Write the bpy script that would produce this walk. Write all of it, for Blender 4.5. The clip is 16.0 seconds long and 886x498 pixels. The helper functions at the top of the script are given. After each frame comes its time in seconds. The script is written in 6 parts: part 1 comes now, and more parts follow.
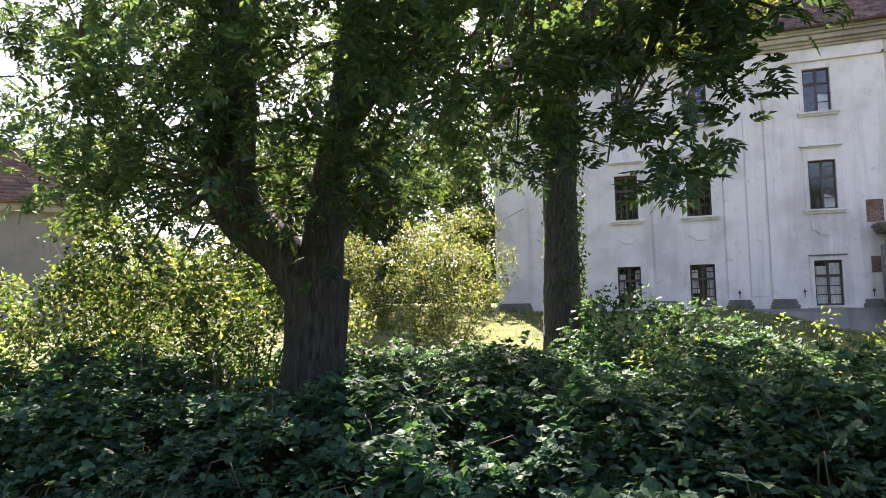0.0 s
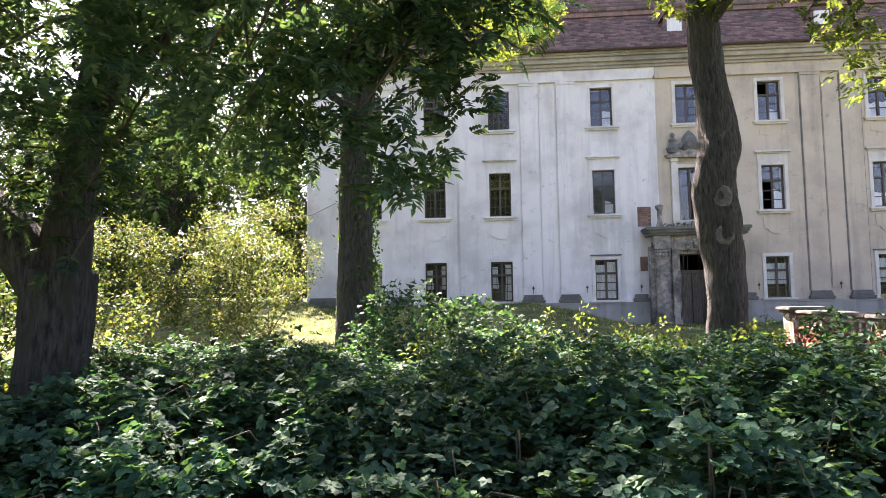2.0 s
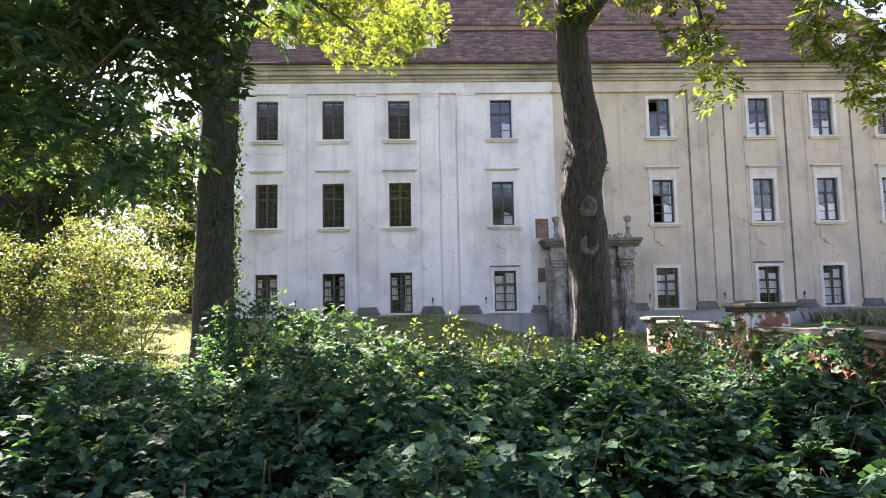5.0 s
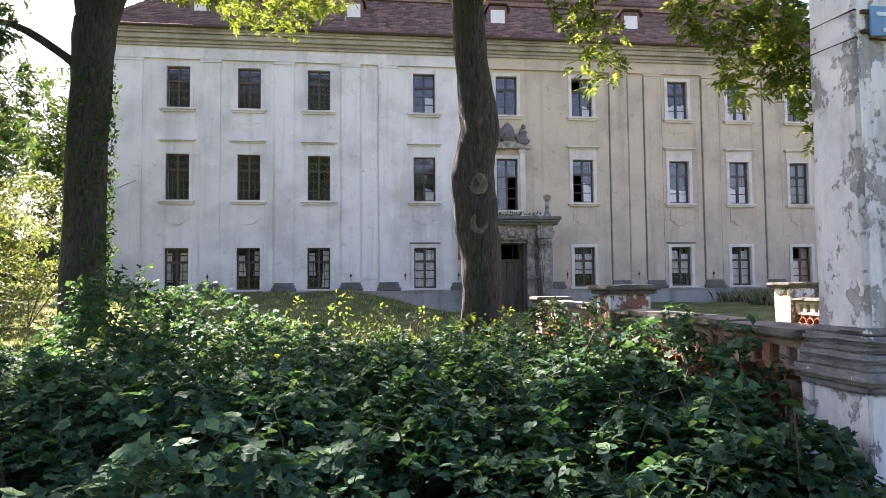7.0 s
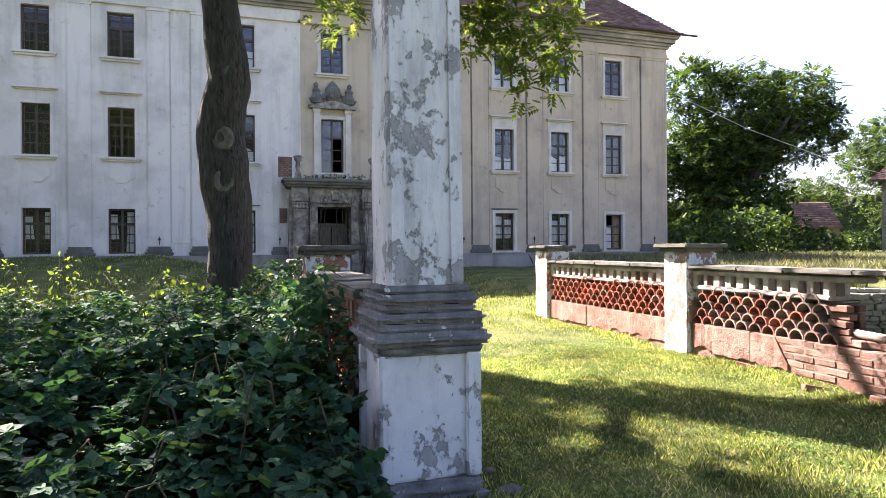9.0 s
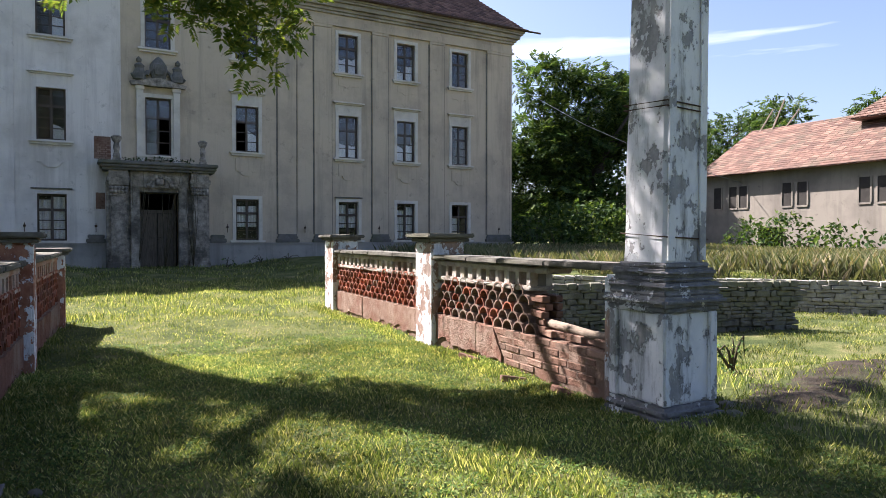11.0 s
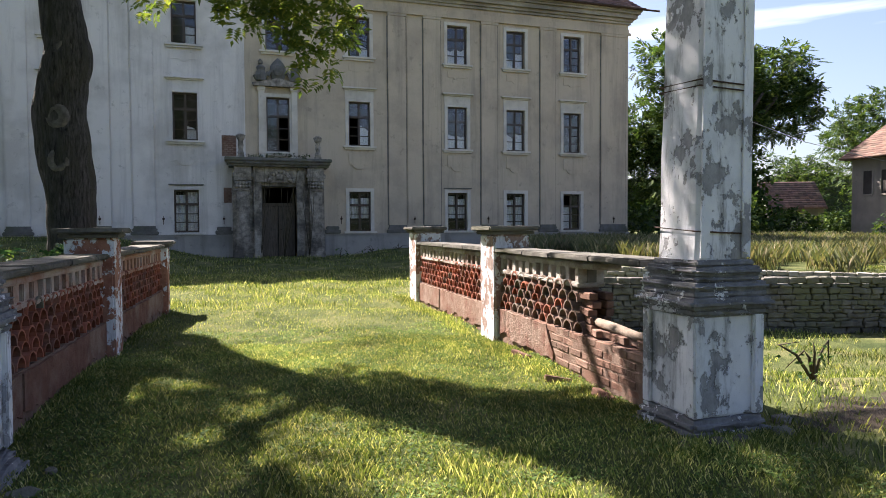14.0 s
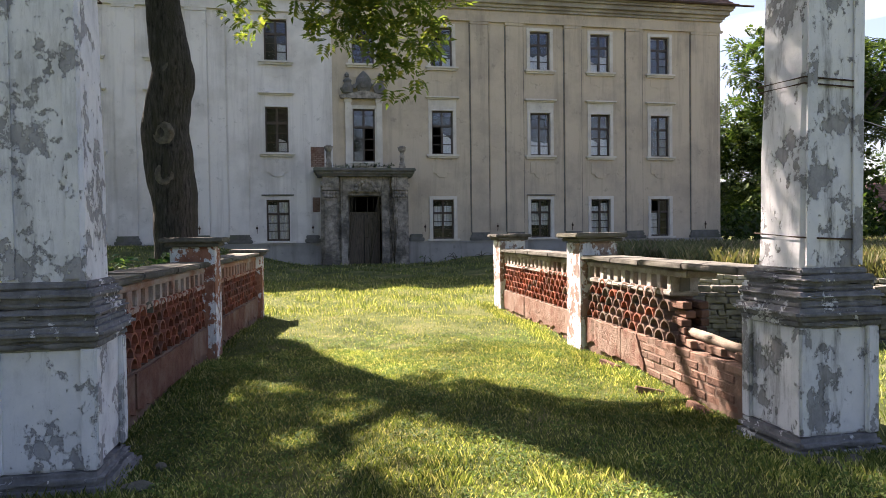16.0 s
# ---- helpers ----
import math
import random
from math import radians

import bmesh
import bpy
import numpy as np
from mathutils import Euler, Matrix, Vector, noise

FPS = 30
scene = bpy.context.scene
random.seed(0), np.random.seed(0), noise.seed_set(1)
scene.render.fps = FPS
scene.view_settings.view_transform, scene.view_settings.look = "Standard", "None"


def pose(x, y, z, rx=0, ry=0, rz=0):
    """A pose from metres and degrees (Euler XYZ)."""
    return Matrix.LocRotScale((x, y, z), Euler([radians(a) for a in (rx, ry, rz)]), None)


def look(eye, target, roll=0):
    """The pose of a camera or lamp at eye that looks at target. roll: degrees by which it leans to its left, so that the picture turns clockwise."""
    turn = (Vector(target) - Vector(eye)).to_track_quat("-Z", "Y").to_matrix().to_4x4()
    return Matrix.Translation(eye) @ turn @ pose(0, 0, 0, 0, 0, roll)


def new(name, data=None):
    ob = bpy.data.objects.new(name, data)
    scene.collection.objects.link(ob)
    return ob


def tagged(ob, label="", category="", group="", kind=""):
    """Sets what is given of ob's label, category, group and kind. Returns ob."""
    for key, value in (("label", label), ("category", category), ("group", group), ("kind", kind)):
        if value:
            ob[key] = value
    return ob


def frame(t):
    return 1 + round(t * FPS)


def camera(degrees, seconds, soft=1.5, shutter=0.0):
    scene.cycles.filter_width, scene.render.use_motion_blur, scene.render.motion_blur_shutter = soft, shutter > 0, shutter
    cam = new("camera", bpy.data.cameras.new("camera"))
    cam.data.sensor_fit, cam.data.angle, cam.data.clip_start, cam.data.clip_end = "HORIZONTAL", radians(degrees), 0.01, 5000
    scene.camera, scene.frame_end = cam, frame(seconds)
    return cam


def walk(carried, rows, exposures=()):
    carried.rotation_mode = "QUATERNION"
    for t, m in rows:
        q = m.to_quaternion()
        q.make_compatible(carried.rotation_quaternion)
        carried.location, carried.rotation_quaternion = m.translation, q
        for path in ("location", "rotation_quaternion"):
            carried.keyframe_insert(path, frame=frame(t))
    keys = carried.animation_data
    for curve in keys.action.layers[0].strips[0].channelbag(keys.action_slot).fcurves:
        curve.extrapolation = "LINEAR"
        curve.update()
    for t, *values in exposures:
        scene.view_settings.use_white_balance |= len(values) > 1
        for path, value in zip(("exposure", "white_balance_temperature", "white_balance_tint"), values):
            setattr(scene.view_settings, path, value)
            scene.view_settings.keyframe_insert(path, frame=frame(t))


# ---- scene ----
cam = camera(68.4, 16.0, soft=0.5)
PATH = [
    (0, (0.009, -0.008, 1.488), (-0.678, 1.862, 1.663), -0.9),
    (0.5, (0.091, 0.081, 1.499), (-0.467, 1.993, 1.679), -1.1),
    (1, (0.244, 0.038, 1.497), (-0.217, 1.975, 1.683), -1.2),
    (1.5, (0.442, -0.04, 1.491), (0.133, 1.929, 1.655), -1.1),
    (2, (0.627, 0.002, 1.486), (0.46, 1.99, 1.636), -0.9),
    (2.5, (0.781, 0.056, 1.486), (0.698, 2.048, 1.644), -0.9),
    (3, (0.966, 0.161, 1.49), (0.931, 2.153, 1.661), -1.1),
    (5.3, (1.759, 0.526, 1.452), (1.879, 2.514, 1.633), -1.0),
    (5.5, (1.823, 0.518, 1.451), (1.994, 2.503, 1.618), -0.6),
    (6, (2.003, 0.505, 1.474), (2.235, 2.485, 1.632), -0.6),
    (6.5, (2.258, 0.599, 1.517), (2.509, 2.579, 1.65), -0.6),
    (7, (2.651, 0.766, 1.489), (2.9, 2.747, 1.594), -0.5),
    (7.5, (3.094, 0.815, 1.491), (3.335, 2.799, 1.579), -0.6),
    (8, (3.674, 0.892, 1.455), (3.932, 2.874, 1.524), -0.7),
    (8.5, (4.258, 0.94, 1.4), (4.676, 2.895, 1.427), -0.7),
    (8.8, (4.615, 0.885, 1.395), (5.179, 2.803, 1.409), -0.5),
    (9, (4.73, 0.773, 1.408), (5.365, 2.669, 1.406), -0.4),
    (9.5, (5.27, 0.604, 1.409), (6.051, 2.446, 1.396), -0.3),
    (9.6, (5.374, 0.585, 1.408), (6.193, 2.41, 1.403), -0.1),
    (10, (5.774, 0.472, 1.382), (6.716, 2.236, 1.366), -0.4),
    (10.2, (5.94, 0.45, 1.384), (6.917, 2.196, 1.361), -0.2),
    (12.3, (7.257, 0.341, 1.4), (8.136, 2.137, 1.336), 0.1),
    (12.5, (7.307, 0.314, 1.401), (8.162, 2.121, 1.333), -0.0),
    (13, (7.427, 0.238, 1.409), (8.194, 2.084, 1.346), -0.2),
    (13.5, (7.406, 0.196, 1.439), (8.091, 2.073, 1.366), -0.1),
    (14, (7.383, 0.216, 1.436), (7.994, 2.12, 1.37), -0.3),
    (14.5, (7.388, 0.201, 1.443), (7.917, 2.128, 1.382), -0.6),
    (15, (7.409, 0.164, 1.449), (7.878, 2.108, 1.393), -0.7),
    (15.5, (7.388, 0.165, 1.457), (7.821, 2.117, 1.406), -0.6),
    (16, (7.347, 0.216, 1.442), (7.714, 2.182, 1.4), -0.7),
]
EXPO = [(0.0, 3.08, 6640, 32), (3.0, 3.42, 6640, 32), (5.5, 3.32, 6630, 31), (7.0, 3.18, 6580, 31), (8.5, 3.1, 6430, 30), (10.0, 2.37, 6230, 26), (12.5, 1.87, 6030, 18), (14.0, 2.05, 6380, 22), (16.0, 2.3, 6830, 25)]
walk(cam, [(t, look(eye, target, roll)) for t, eye, target, roll in PATH], EXPO)

# ---- sky and sun ----
SUN_FROM = Vector((-0.47, 0.88, 0.0)).normalized()
SUN_EL = radians(46)
world = bpy.data.worlds.new("sky")
scene.world = world
world.use_nodes = True
wn = world.node_tree
sky = wn.nodes.new("ShaderNodeTexSky")
sky.sky_type = "NISHITA"
sky.sun_disc = False
sky.sun_elevation = SUN_EL
sky.sun_rotation = math.atan2(SUN_FROM.x, SUN_FROM.y)
sky.air_density, sky.dust_density, sky.ozone_density = 1.0, 2.2, 1.0
# thin high cloud drawn out in streaks
tc = wn.nodes.new("ShaderNodeTexCoord")
wm = wn.nodes.new("ShaderNodeMapping")
wm.inputs["Rotation"].default_value = (0.0, 0.06, 0.0)
wm.inputs["Scale"].default_value = (1.6, 1.6, 16.0)
cn = wn.nodes.new("ShaderNodeTexNoise")
cn.inputs["Scale"].default_value, cn.inputs["Detail"].default_value = 1.5, 5.0
cr = wn.nodes.new("ShaderNodeValToRGB")
cr.color_ramp.elements[0].position, cr.color_ramp.elements[1].position = 0.63, 0.82
cr.color_ramp.elements[1].color = (0.4, 0.4, 0.4, 1)
cm = wn.nodes.new("ShaderNodeMix")
cm.data_type = "RGBA"
cm.inputs[7].default_value = (14.0, 14.0, 14.5, 1)
wn.links.new(tc.outputs["Generated"], wm.inputs["Vector"])
wn.links.new(wm.outputs[0], cn.inputs["Vector"])
wn.links.new(cn.outputs["Fac"], cr.inputs[0])
wn.links.new(cr.outputs[0], cm.inputs[0])
wn.links.new(sky.outputs[0], cm.inputs[6])
wn.links.new(cm.outputs[2], wn.nodes["Background"].inputs[0])
wn.nodes["Background"].inputs[1].default_value = 0.058
sun_data = bpy.data.lights.new("sun", "SUN")
sun_data.energy, sun_data.angle, sun_data.color = 5.0, radians(0.53), (1.0, 0.93, 0.80)
sun = new("sun", sun_data)
sun.matrix_world = look(SUN_FROM * 80 * math.cos(SUN_EL) + Vector((0, 0, 80 * math.sin(SUN_EL))), (0, 0, 0))


# ---- materials ----
def mat(name):
    m = bpy.data.materials.new(name)
    m.use_nodes = True
    nt = m.node_tree
    return m, nt, nt.nodes["Principled BSDF"]


def node(nt, kind, **props):
    n = nt.nodes.new(kind)
    for k, v in props.items():
        n.inputs[k.replace("_", " ")].default_value = v
    return n


def coords(nt, scale=(1, 1, 1)):
    geo = nt.nodes.new("ShaderNodeNewGeometry")
    mp = nt.nodes.new("ShaderNodeMapping")
    mp.inputs["Scale"].default_value = scale
    nt.links.new(geo.outputs["Position"], mp.inputs["Vector"])
    return mp.outputs[0]


def noise_tex(nt, vec, scale, detail=6.0, rough=0.6):
    n = node(nt, "ShaderNodeTexNoise", Scale=scale, Detail=detail, Roughness=rough)
    nt.links.new(vec, n.inputs["Vector"])
    return n.outputs["Fac"]


def ramp(nt, fac, stops):
    r = nt.nodes.new("ShaderNodeValToRGB")
    els = r.color_ramp.elements
    while len(els) < len(stops):
        els.new(0.5)
    for e, (p, c) in zip(els, stops):
        e.position, e.color = p, (*c, 1) if len(c) == 3 else c
    nt.links.new(fac, r.inputs[0])
    return r.outputs[0]


def mixc(nt, fac, a, b, blend="MIX"):
    m = nt.nodes.new("ShaderNodeMix")
    m.data_type, m.blend_type = "RGBA", blend
    for sock, v in ((m.inputs[0], fac), (m.inputs[6], a), (m.inputs[7], b)):
        if isinstance(v, (int, float)):
            sock.default_value = v
        elif isinstance(v, tuple):
            sock.default_value = (*v, 1)
        else:
            nt.links.new(v, sock)
    return m.outputs[2]


def bump(nt, bsdf, height, strength=0.4, dist=0.02):
    b = node(nt, "ShaderNodeBump", Strength=strength, Distance=dist)
    nt.links.new(height, b.inputs["Height"])
    nt.links.new(b.outputs[0], bsdf.inputs["Normal"])


def grey(v):
    return (v, v, v)


def plaster(name, base, stain, dark, big=0.35, streak=0.5):
    """Old lime plaster: large patches, rain streaks, fine grain."""
    m, nt, p = mat(name)
    v = coords(nt)
    c = ramp(nt, noise_tex(nt, v, big, 8, 0.62), [(0.38, stain), (0.55, base)])
    run = noise_tex(nt, coords(nt, (1.6, 1.6, 0.12)), 1.0, 7, 0.7)
    c = mixc(nt, ramp(nt, run, [(0.50, grey(0)), (0.72, grey(streak))]), c, dark)
    spots = noise_tex(nt, v, 2.6, 9, 0.7)
    c = mixc(nt, ramp(nt, spots, [(0.60, grey(0)), (0.68, grey(0.55))]), c, dark)
    nt.links.new(c, p.inputs["Base Color"])
    p.inputs["Roughness"].default_value = 0.93
    p.inputs["Specular IOR Level"].default_value = 0.2
    bump(nt, p, noise_tex(nt, v, 14, 10, 0.7), 0.5, 0.02)
    return m


def peeling(name, cut=0.535, lo=(0.30, 0.30, 0.31), hi=(0.47, 0.465, 0.47), soot=0.4):
    """Whitewash flaking off grey render in sharp-edged patches, large ones and specks."""
    m, nt, p = mat(name)
    v = coords(nt, (1, 1, 0.8))
    under = ramp(nt, noise_tex(nt, v, 9, 9, 0.72), [(0.35, lo), (0.65, hi)])
    paint = ramp(nt, noise_tex(nt, v, 3.5, 8, 0.68), [(0.28, (0.54, 0.55, 0.57)), (0.5, (0.74, 0.75, 0.765)), (0.7, (0.82, 0.82, 0.825))])
    large = noise_tex(nt, v, 3.4, 15, 0.66)
    small = noise_tex(nt, v, 15.0, 12, 0.7)
    edge = mixc(nt, 0.34, large, small)
    mask = ramp(nt, edge, [(cut, grey(0)), (cut + 0.012, grey(1))])
    c = mixc(nt, mask, paint, under)
    run = noise_tex(nt, coords(nt, (6, 6, 0.9)), 1.0, 10, 0.78)
    c = mixc(nt, ramp(nt, run, [(0.52, grey(0)), (0.68, grey(soot))]), c, (0.14, 0.14, 0.135))
    fleck = noise_tex(nt, v, 60, 6, 0.7)
    c = mixc(nt, ramp(nt, fleck, [(0.64, grey(0)), (0.69, grey(0.55))]), c, (0.17, 0.165, 0.16))
    nt.links.new(c, p.inputs["Base Color"])
    p.inputs["Roughness"].default_value = 0.95
    p.inputs["Specular IOR Level"].default_value = 0.15
    h = mixc(nt, 0.35, ramp(nt, edge, [(cut - 0.005, grey(1)), (cut + 0.02, grey(0))]), noise_tex(nt, v, 30, 10, 0.75))
    bump(nt, p, h, 0.8, 0.014)
    return m


def rough_mat(name, a, b, scale, c=None, bump_scale=None, strength=0.5, dist=0.02, rough=0.92, stretch=(1, 1, 1), per_piece=0.0):
    m, nt, p = mat(name)
    v = coords(nt, stretch)
    col = ramp(nt, noise_tex(nt, v, scale, 9, 0.68), [(0.33, a), (0.66, b)])
    if c:
        col = mixc(nt, ramp(nt, noise_tex(nt, v, scale * 0.27, 7, 0.65), [(0.48, grey(0)), (0.62, grey(0.85))]), col, c)
    if per_piece:
        oi = nt.nodes.new("ShaderNodeObjectInfo")
        col = mixc(nt, 1.0, col, ramp(nt, oi.outputs["Random"], [(0.0, grey(1 - per_piece)), (1.0, grey(1 + per_piece))]), "MULTIPLY")
    nt.links.new(col, p.inputs["Base Color"])
    p.inputs["Roughness"].default_value = rough
    p.inputs["Specular IOR Level"].default_value = 0.25
    bump(nt, p, noise_tex(nt, v, bump_scale or scale * 3, 10, 0.7), strength, dist)
    return m


def leaf_mat(name, dark, light, glow, through_amount=0.5):
    """Leaf: own tint for each leaf, light passes through."""
    m, nt, p = mat(name)
    geo = nt.nodes.new("ShaderNodeNewGeometry")
    col = ramp(nt, geo.outputs["Random Per Island"], [(0.0, dark), (0.7, light), (1.0, glow)])
    patch = ramp(nt, noise_tex(nt, coords(nt), 0.7, 4, 0.6), [(0.33, grey(0.6)), (0.67, grey(1.45))])
    col = mixc(nt, 1.0, col, patch, "MULTIPLY")
    nt.links.new(col, p.inputs["Base Color"])
    p.inputs["Roughness"].default_value = 0.62
    p.inputs["Specular IOR Level"].default_value = 0.11
    tr = nt.nodes.new("ShaderNodeBsdfTranslucent")
    warm = mixc(nt, 1.0, col, (1.6, 1.6, 0.65), "MULTIPLY")
    nt.links.new(warm, tr.inputs["Color"])
    mx = nt.nodes.new("ShaderNodeMixShader")
    mx.inputs[0].default_value = through_amount
    nt.links.new(p.outputs[0], mx.inputs[1])
    nt.links.new(tr.outputs[0], mx.inputs[2])
    nt.links.new(mx.outputs[0], nt.nodes["Material Output"].inputs["Surface"])
    return m


def tiles_mat(name, a, b, c):
    m, nt, p = mat(name)
    geo = nt.nodes.new("ShaderNodeNewGeometry")
    col = ramp(nt, geo.outputs["Random Per Island"], [(0.0, a), (0.6, b), (1.0, c)])
    v = coords(nt)
    fine = noise_tex(nt, v, 7.0, 6, 0.7)
    col = mixc(nt, 1.0, col, ramp(nt, fine, [(0.3, grey(0.55)), (0.7, grey(1.25))]), "MULTIPLY")
    moss = noise_tex(nt, v, 0.55, 8, 0.65)
    col = mixc(nt, ramp(nt, moss, [(0.5, grey(0)), (0.66, grey(0.55))]), col, (0.10, 0.10, 0.07))
    nt.links.new(col, p.inputs["Base Color"])
    p.inputs["Roughness"].default_value = 0.85
    bump(nt, p, fine, 0.5, 0.02)
    return m


def wood_mat(name, a, b):
    return rough_mat(name, a, b, 3.0, bump_scale=9, strength=0.3, rough=0.7, stretch=(8, 8, 0.8))


M_WHITE = plaster("old_white_plaster", (0.74, 0.705, 0.66), (0.58, 0.55, 0.51), (0.38, 0.355, 0.32), 0.5, 0.6)
M_OCHRE = plaster("old_ochre_plaster", (0.56, 0.475, 0.355), (0.44, 0.37, 0.285), (0.27, 0.23, 0.185), 0.5, 0.65)
M_TRIM = plaster("pale_window_plaster", (0.66, 0.62, 0.54), (0.55, 0.51, 0.44), (0.36, 0.33, 0.29), 1.2, 0.4)
M_PLINTH = plaster("damp_plinth_render", (0.36, 0.34, 0.31), (0.27, 0.26, 0.24), (0.16, 0.155, 0.14), 0.6, 0.8)
M_DARKSTONE = rough_mat("mossy_stone_and_niche_shade", (0.10, 0.10, 0.09), (0.20, 0.19, 0.175), 3.0, (0.13, 0.14, 0.09))
M_PORTAL = rough_mat("weathered_sandstone", (0.13, 0.118, 0.10), (0.46, 0.41, 0.345), 4.2, (0.085, 0.08, 0.07), 12, 1.0, 0.04)
M_CORNICE = rough_mat("weathered_cornice", (0.30, 0.27, 0.22), (0.47, 0.43, 0.36), 1.4, (0.22, 0.20, 0.17), 12, 0.5)
M_PEEL = peeling("flaking_whitewash", 0.540)
M_PEEL_GREY = peeling("weathered_grey_render", 0.445, (0.13, 0.13, 0.135), (0.27, 0.268, 0.272), 0.7)
M_PEEL_DIRTY = peeling("flaking_stained_whitewash", 0.526, (0.25, 0.25, 0.255), (0.41, 0.405, 0.405), 0.8)
M_PIER = peeling("limewash_over_brick", 0.50, (0.22, 0.14, 0.11), (0.40, 0.30, 0.25), 0.6)
M_PIER_BRICK = peeling("brick_pier_limewash_gone", 0.465, (0.24, 0.10, 0.065), (0.42, 0.22, 0.15), 0.6)
M_SKIN = rough_mat("red_washed_render", (0.13, 0.06, 0.042), (0.23, 0.12, 0.085), 5.5, (0.27, 0.20, 0.155), 18, 0.9, 0.03)
M_SKIN_PALE = rough_mat("pale_washed_render", (0.19, 0.11, 0.08), (0.30, 0.215, 0.165), 5.5, (0.20, 0.10, 0.068), 18, 0.9, 0.03)
M_EDGE_STRIP = rough_mat("dark_edge_strip", (0.10, 0.095, 0.09), (0.24, 0.22, 0.19), 2.0, None, 14, 0.5)
M_BRICK = rough_mat("old_red_brick", (0.11, 0.058, 0.04), (0.22, 0.125, 0.09), 4.0, (0.28, 0.20, 0.155), 14, 0.9, 0.02, per_piece=0.3)
M_MORTAR = rough_mat("crumbling_mortar", (0.15, 0.095, 0.07), (0.25, 0.175, 0.135), 5.0, (0.18, 0.095, 0.066), 22, 0.8)
M_TERRA = rough_mat("terracotta_tile", (0.21, 0.066, 0.04), (0.34, 0.12, 0.07), 7.0, (0.22, 0.12, 0.09), 25, 0.5, 0.01, per_piece=0.35)
M_TERRA_PALE = rough_mat("weathered_tile", (0.14, 0.09, 0.07), (0.27, 0.19, 0.15), 9.0, (0.13, 0.13, 0.105), 25, 0.6, 0.01, per_piece=0.35)
M_LIME = rough_mat("stained_limewash", (0.30, 0.26, 0.22), (0.52, 0.485, 0.44), 6.0, (0.20, 0.14, 0.11), 22, 0.8, 0.03)
M_BAND = rough_mat("brick_with_limewash_rests", (0.30, 0.15, 0.10), (0.40, 0.24, 0.17), 5.0, (0.50, 0.45, 0.40), 22, 0.8, 0.03)
M_COPING = rough_mat("lichen_coping", (0.06, 0.058, 0.05), (0.19, 0.18, 0.155), 4.2, (0.12, 0.118, 0.088), 25, 0.6, 0.015)
M_BARK = rough_mat("ash_bark", (0.016, 0.0155, 0.015), (0.118, 0.112, 0.103), 6.5, (0.06, 0.058, 0.046), 9.0, 1.0, 0.10, stretch=(3.6, 3.6, 0.7))
M_CUT = rough_mat("grey_cut_wood", (0.07, 0.065, 0.058), (0.18, 0.165, 0.148), 8.0, None, 20, 1.0)
M_TWIG = rough_mat("twig_bark", (0.05, 0.045, 0.03), (0.11, 0.09, 0.06), 9.0)
M_ASH = leaf_mat("ash_leaves", (0.026, 0.056, 0.034), (0.052, 0.098, 0.056), (0.11, 0.145, 0.066), 0.37)
M_FAR = leaf_mat("far_leaves", (0.020, 0.043, 0.017), (0.046, 0.082, 0.027), (0.105, 0.145, 0.04), 0.32)
# lighter copy of the ash leaves, with sunlight put into the colour
M_ASH_LIT = leaf_mat("sunlit_ash_leaves", (0.060, 0.100, 0.028), (0.105, 0.145, 0.038), (0.19, 0.20, 0.05), 0.46)
M_BRAMBLE = leaf_mat("bramble_leaves", (0.017, 0.050, 0.032), (0.044, 0.108, 0.062), (0.12, 0.19, 0.085), 0.30)
M_SHRUB = leaf_mat("shrub_leaves", (0.020, 0.046, 0.018), (0.058, 0.098, 0.032), (0.19, 0.195, 0.06), 0.34)
M_HAZEL = leaf_mat("pale_hazel_leaves", (0.040, 0.066, 0.027), (0.095, 0.130, 0.050), (0.25, 0.225, 0.11), 0.36)
M_IVY = leaf_mat("ivy_leaves", (0.02, 0.045, 0.016), (0.035, 0.075, 0.025), (0.06, 0.10, 0.03), 0.3)
M_GRASS = leaf_mat("grass_blades", (0.042, 0.075, 0.026), (0.18, 0.215, 0.074), (0.52, 0.48, 0.28), 0.42)
M_EARTH = rough_mat("bare_dark_earth", (0.02, 0.016, 0.012), (0.065, 0.05, 0.034), 7.0, (0.045, 0.055, 0.022), 24, 1.0, 0.04)
M_CLOVER = leaf_mat("clover_leaves", (0.045, 0.085, 0.026), (0.10, 0.16, 0.045), (0.24, 0.27, 0.10), 0.35)
M_TALL = leaf_mat("tall_dry_grass", (0.085, 0.11, 0.055), (0.17, 0.17, 0.09), (0.31, 0.255, 0.18), 0.2)
M_ROOF = tiles_mat("dark_red_roof_tiles", (0.105, 0.066, 0.064), (0.20, 0.118, 0.108), (0.29, 0.175, 0.15))
M_ROOF_RED = tiles_mat("orange_roof_tiles", (0.115, 0.064, 0.05), (0.19, 0.104, 0.078), (0.265, 0.16, 0.12))
M_STONE = rough_mat("rubble_stone", (0.17, 0.16, 0.14), (0.34, 0.325, 0.29), 5.0, (0.22, 0.215, 0.175), 14, 0.9, 0.03, per_piece=0.35)
M_FRAME = wood_mat("dark_window_wood", (0.055, 0.045, 0.038), (0.12, 0.095, 0.078))
M_DOOR = wood_mat("grey_door_wood", (0.09, 0.075, 0.06), (0.20, 0.165, 0.13))
M_BARN = plaster("barn_plaster", (0.27, 0.245, 0.21), (0.19, 0.172, 0.15), (0.11, 0.10, 0.088))
M_CURTAIN = rough_mat("pale_cloth", (0.68, 0.65, 0.61), (0.82, 0.80, 0.77), 3.0, None, 6, 0.4, 0.02, stretch=(6, 6, 0.5))
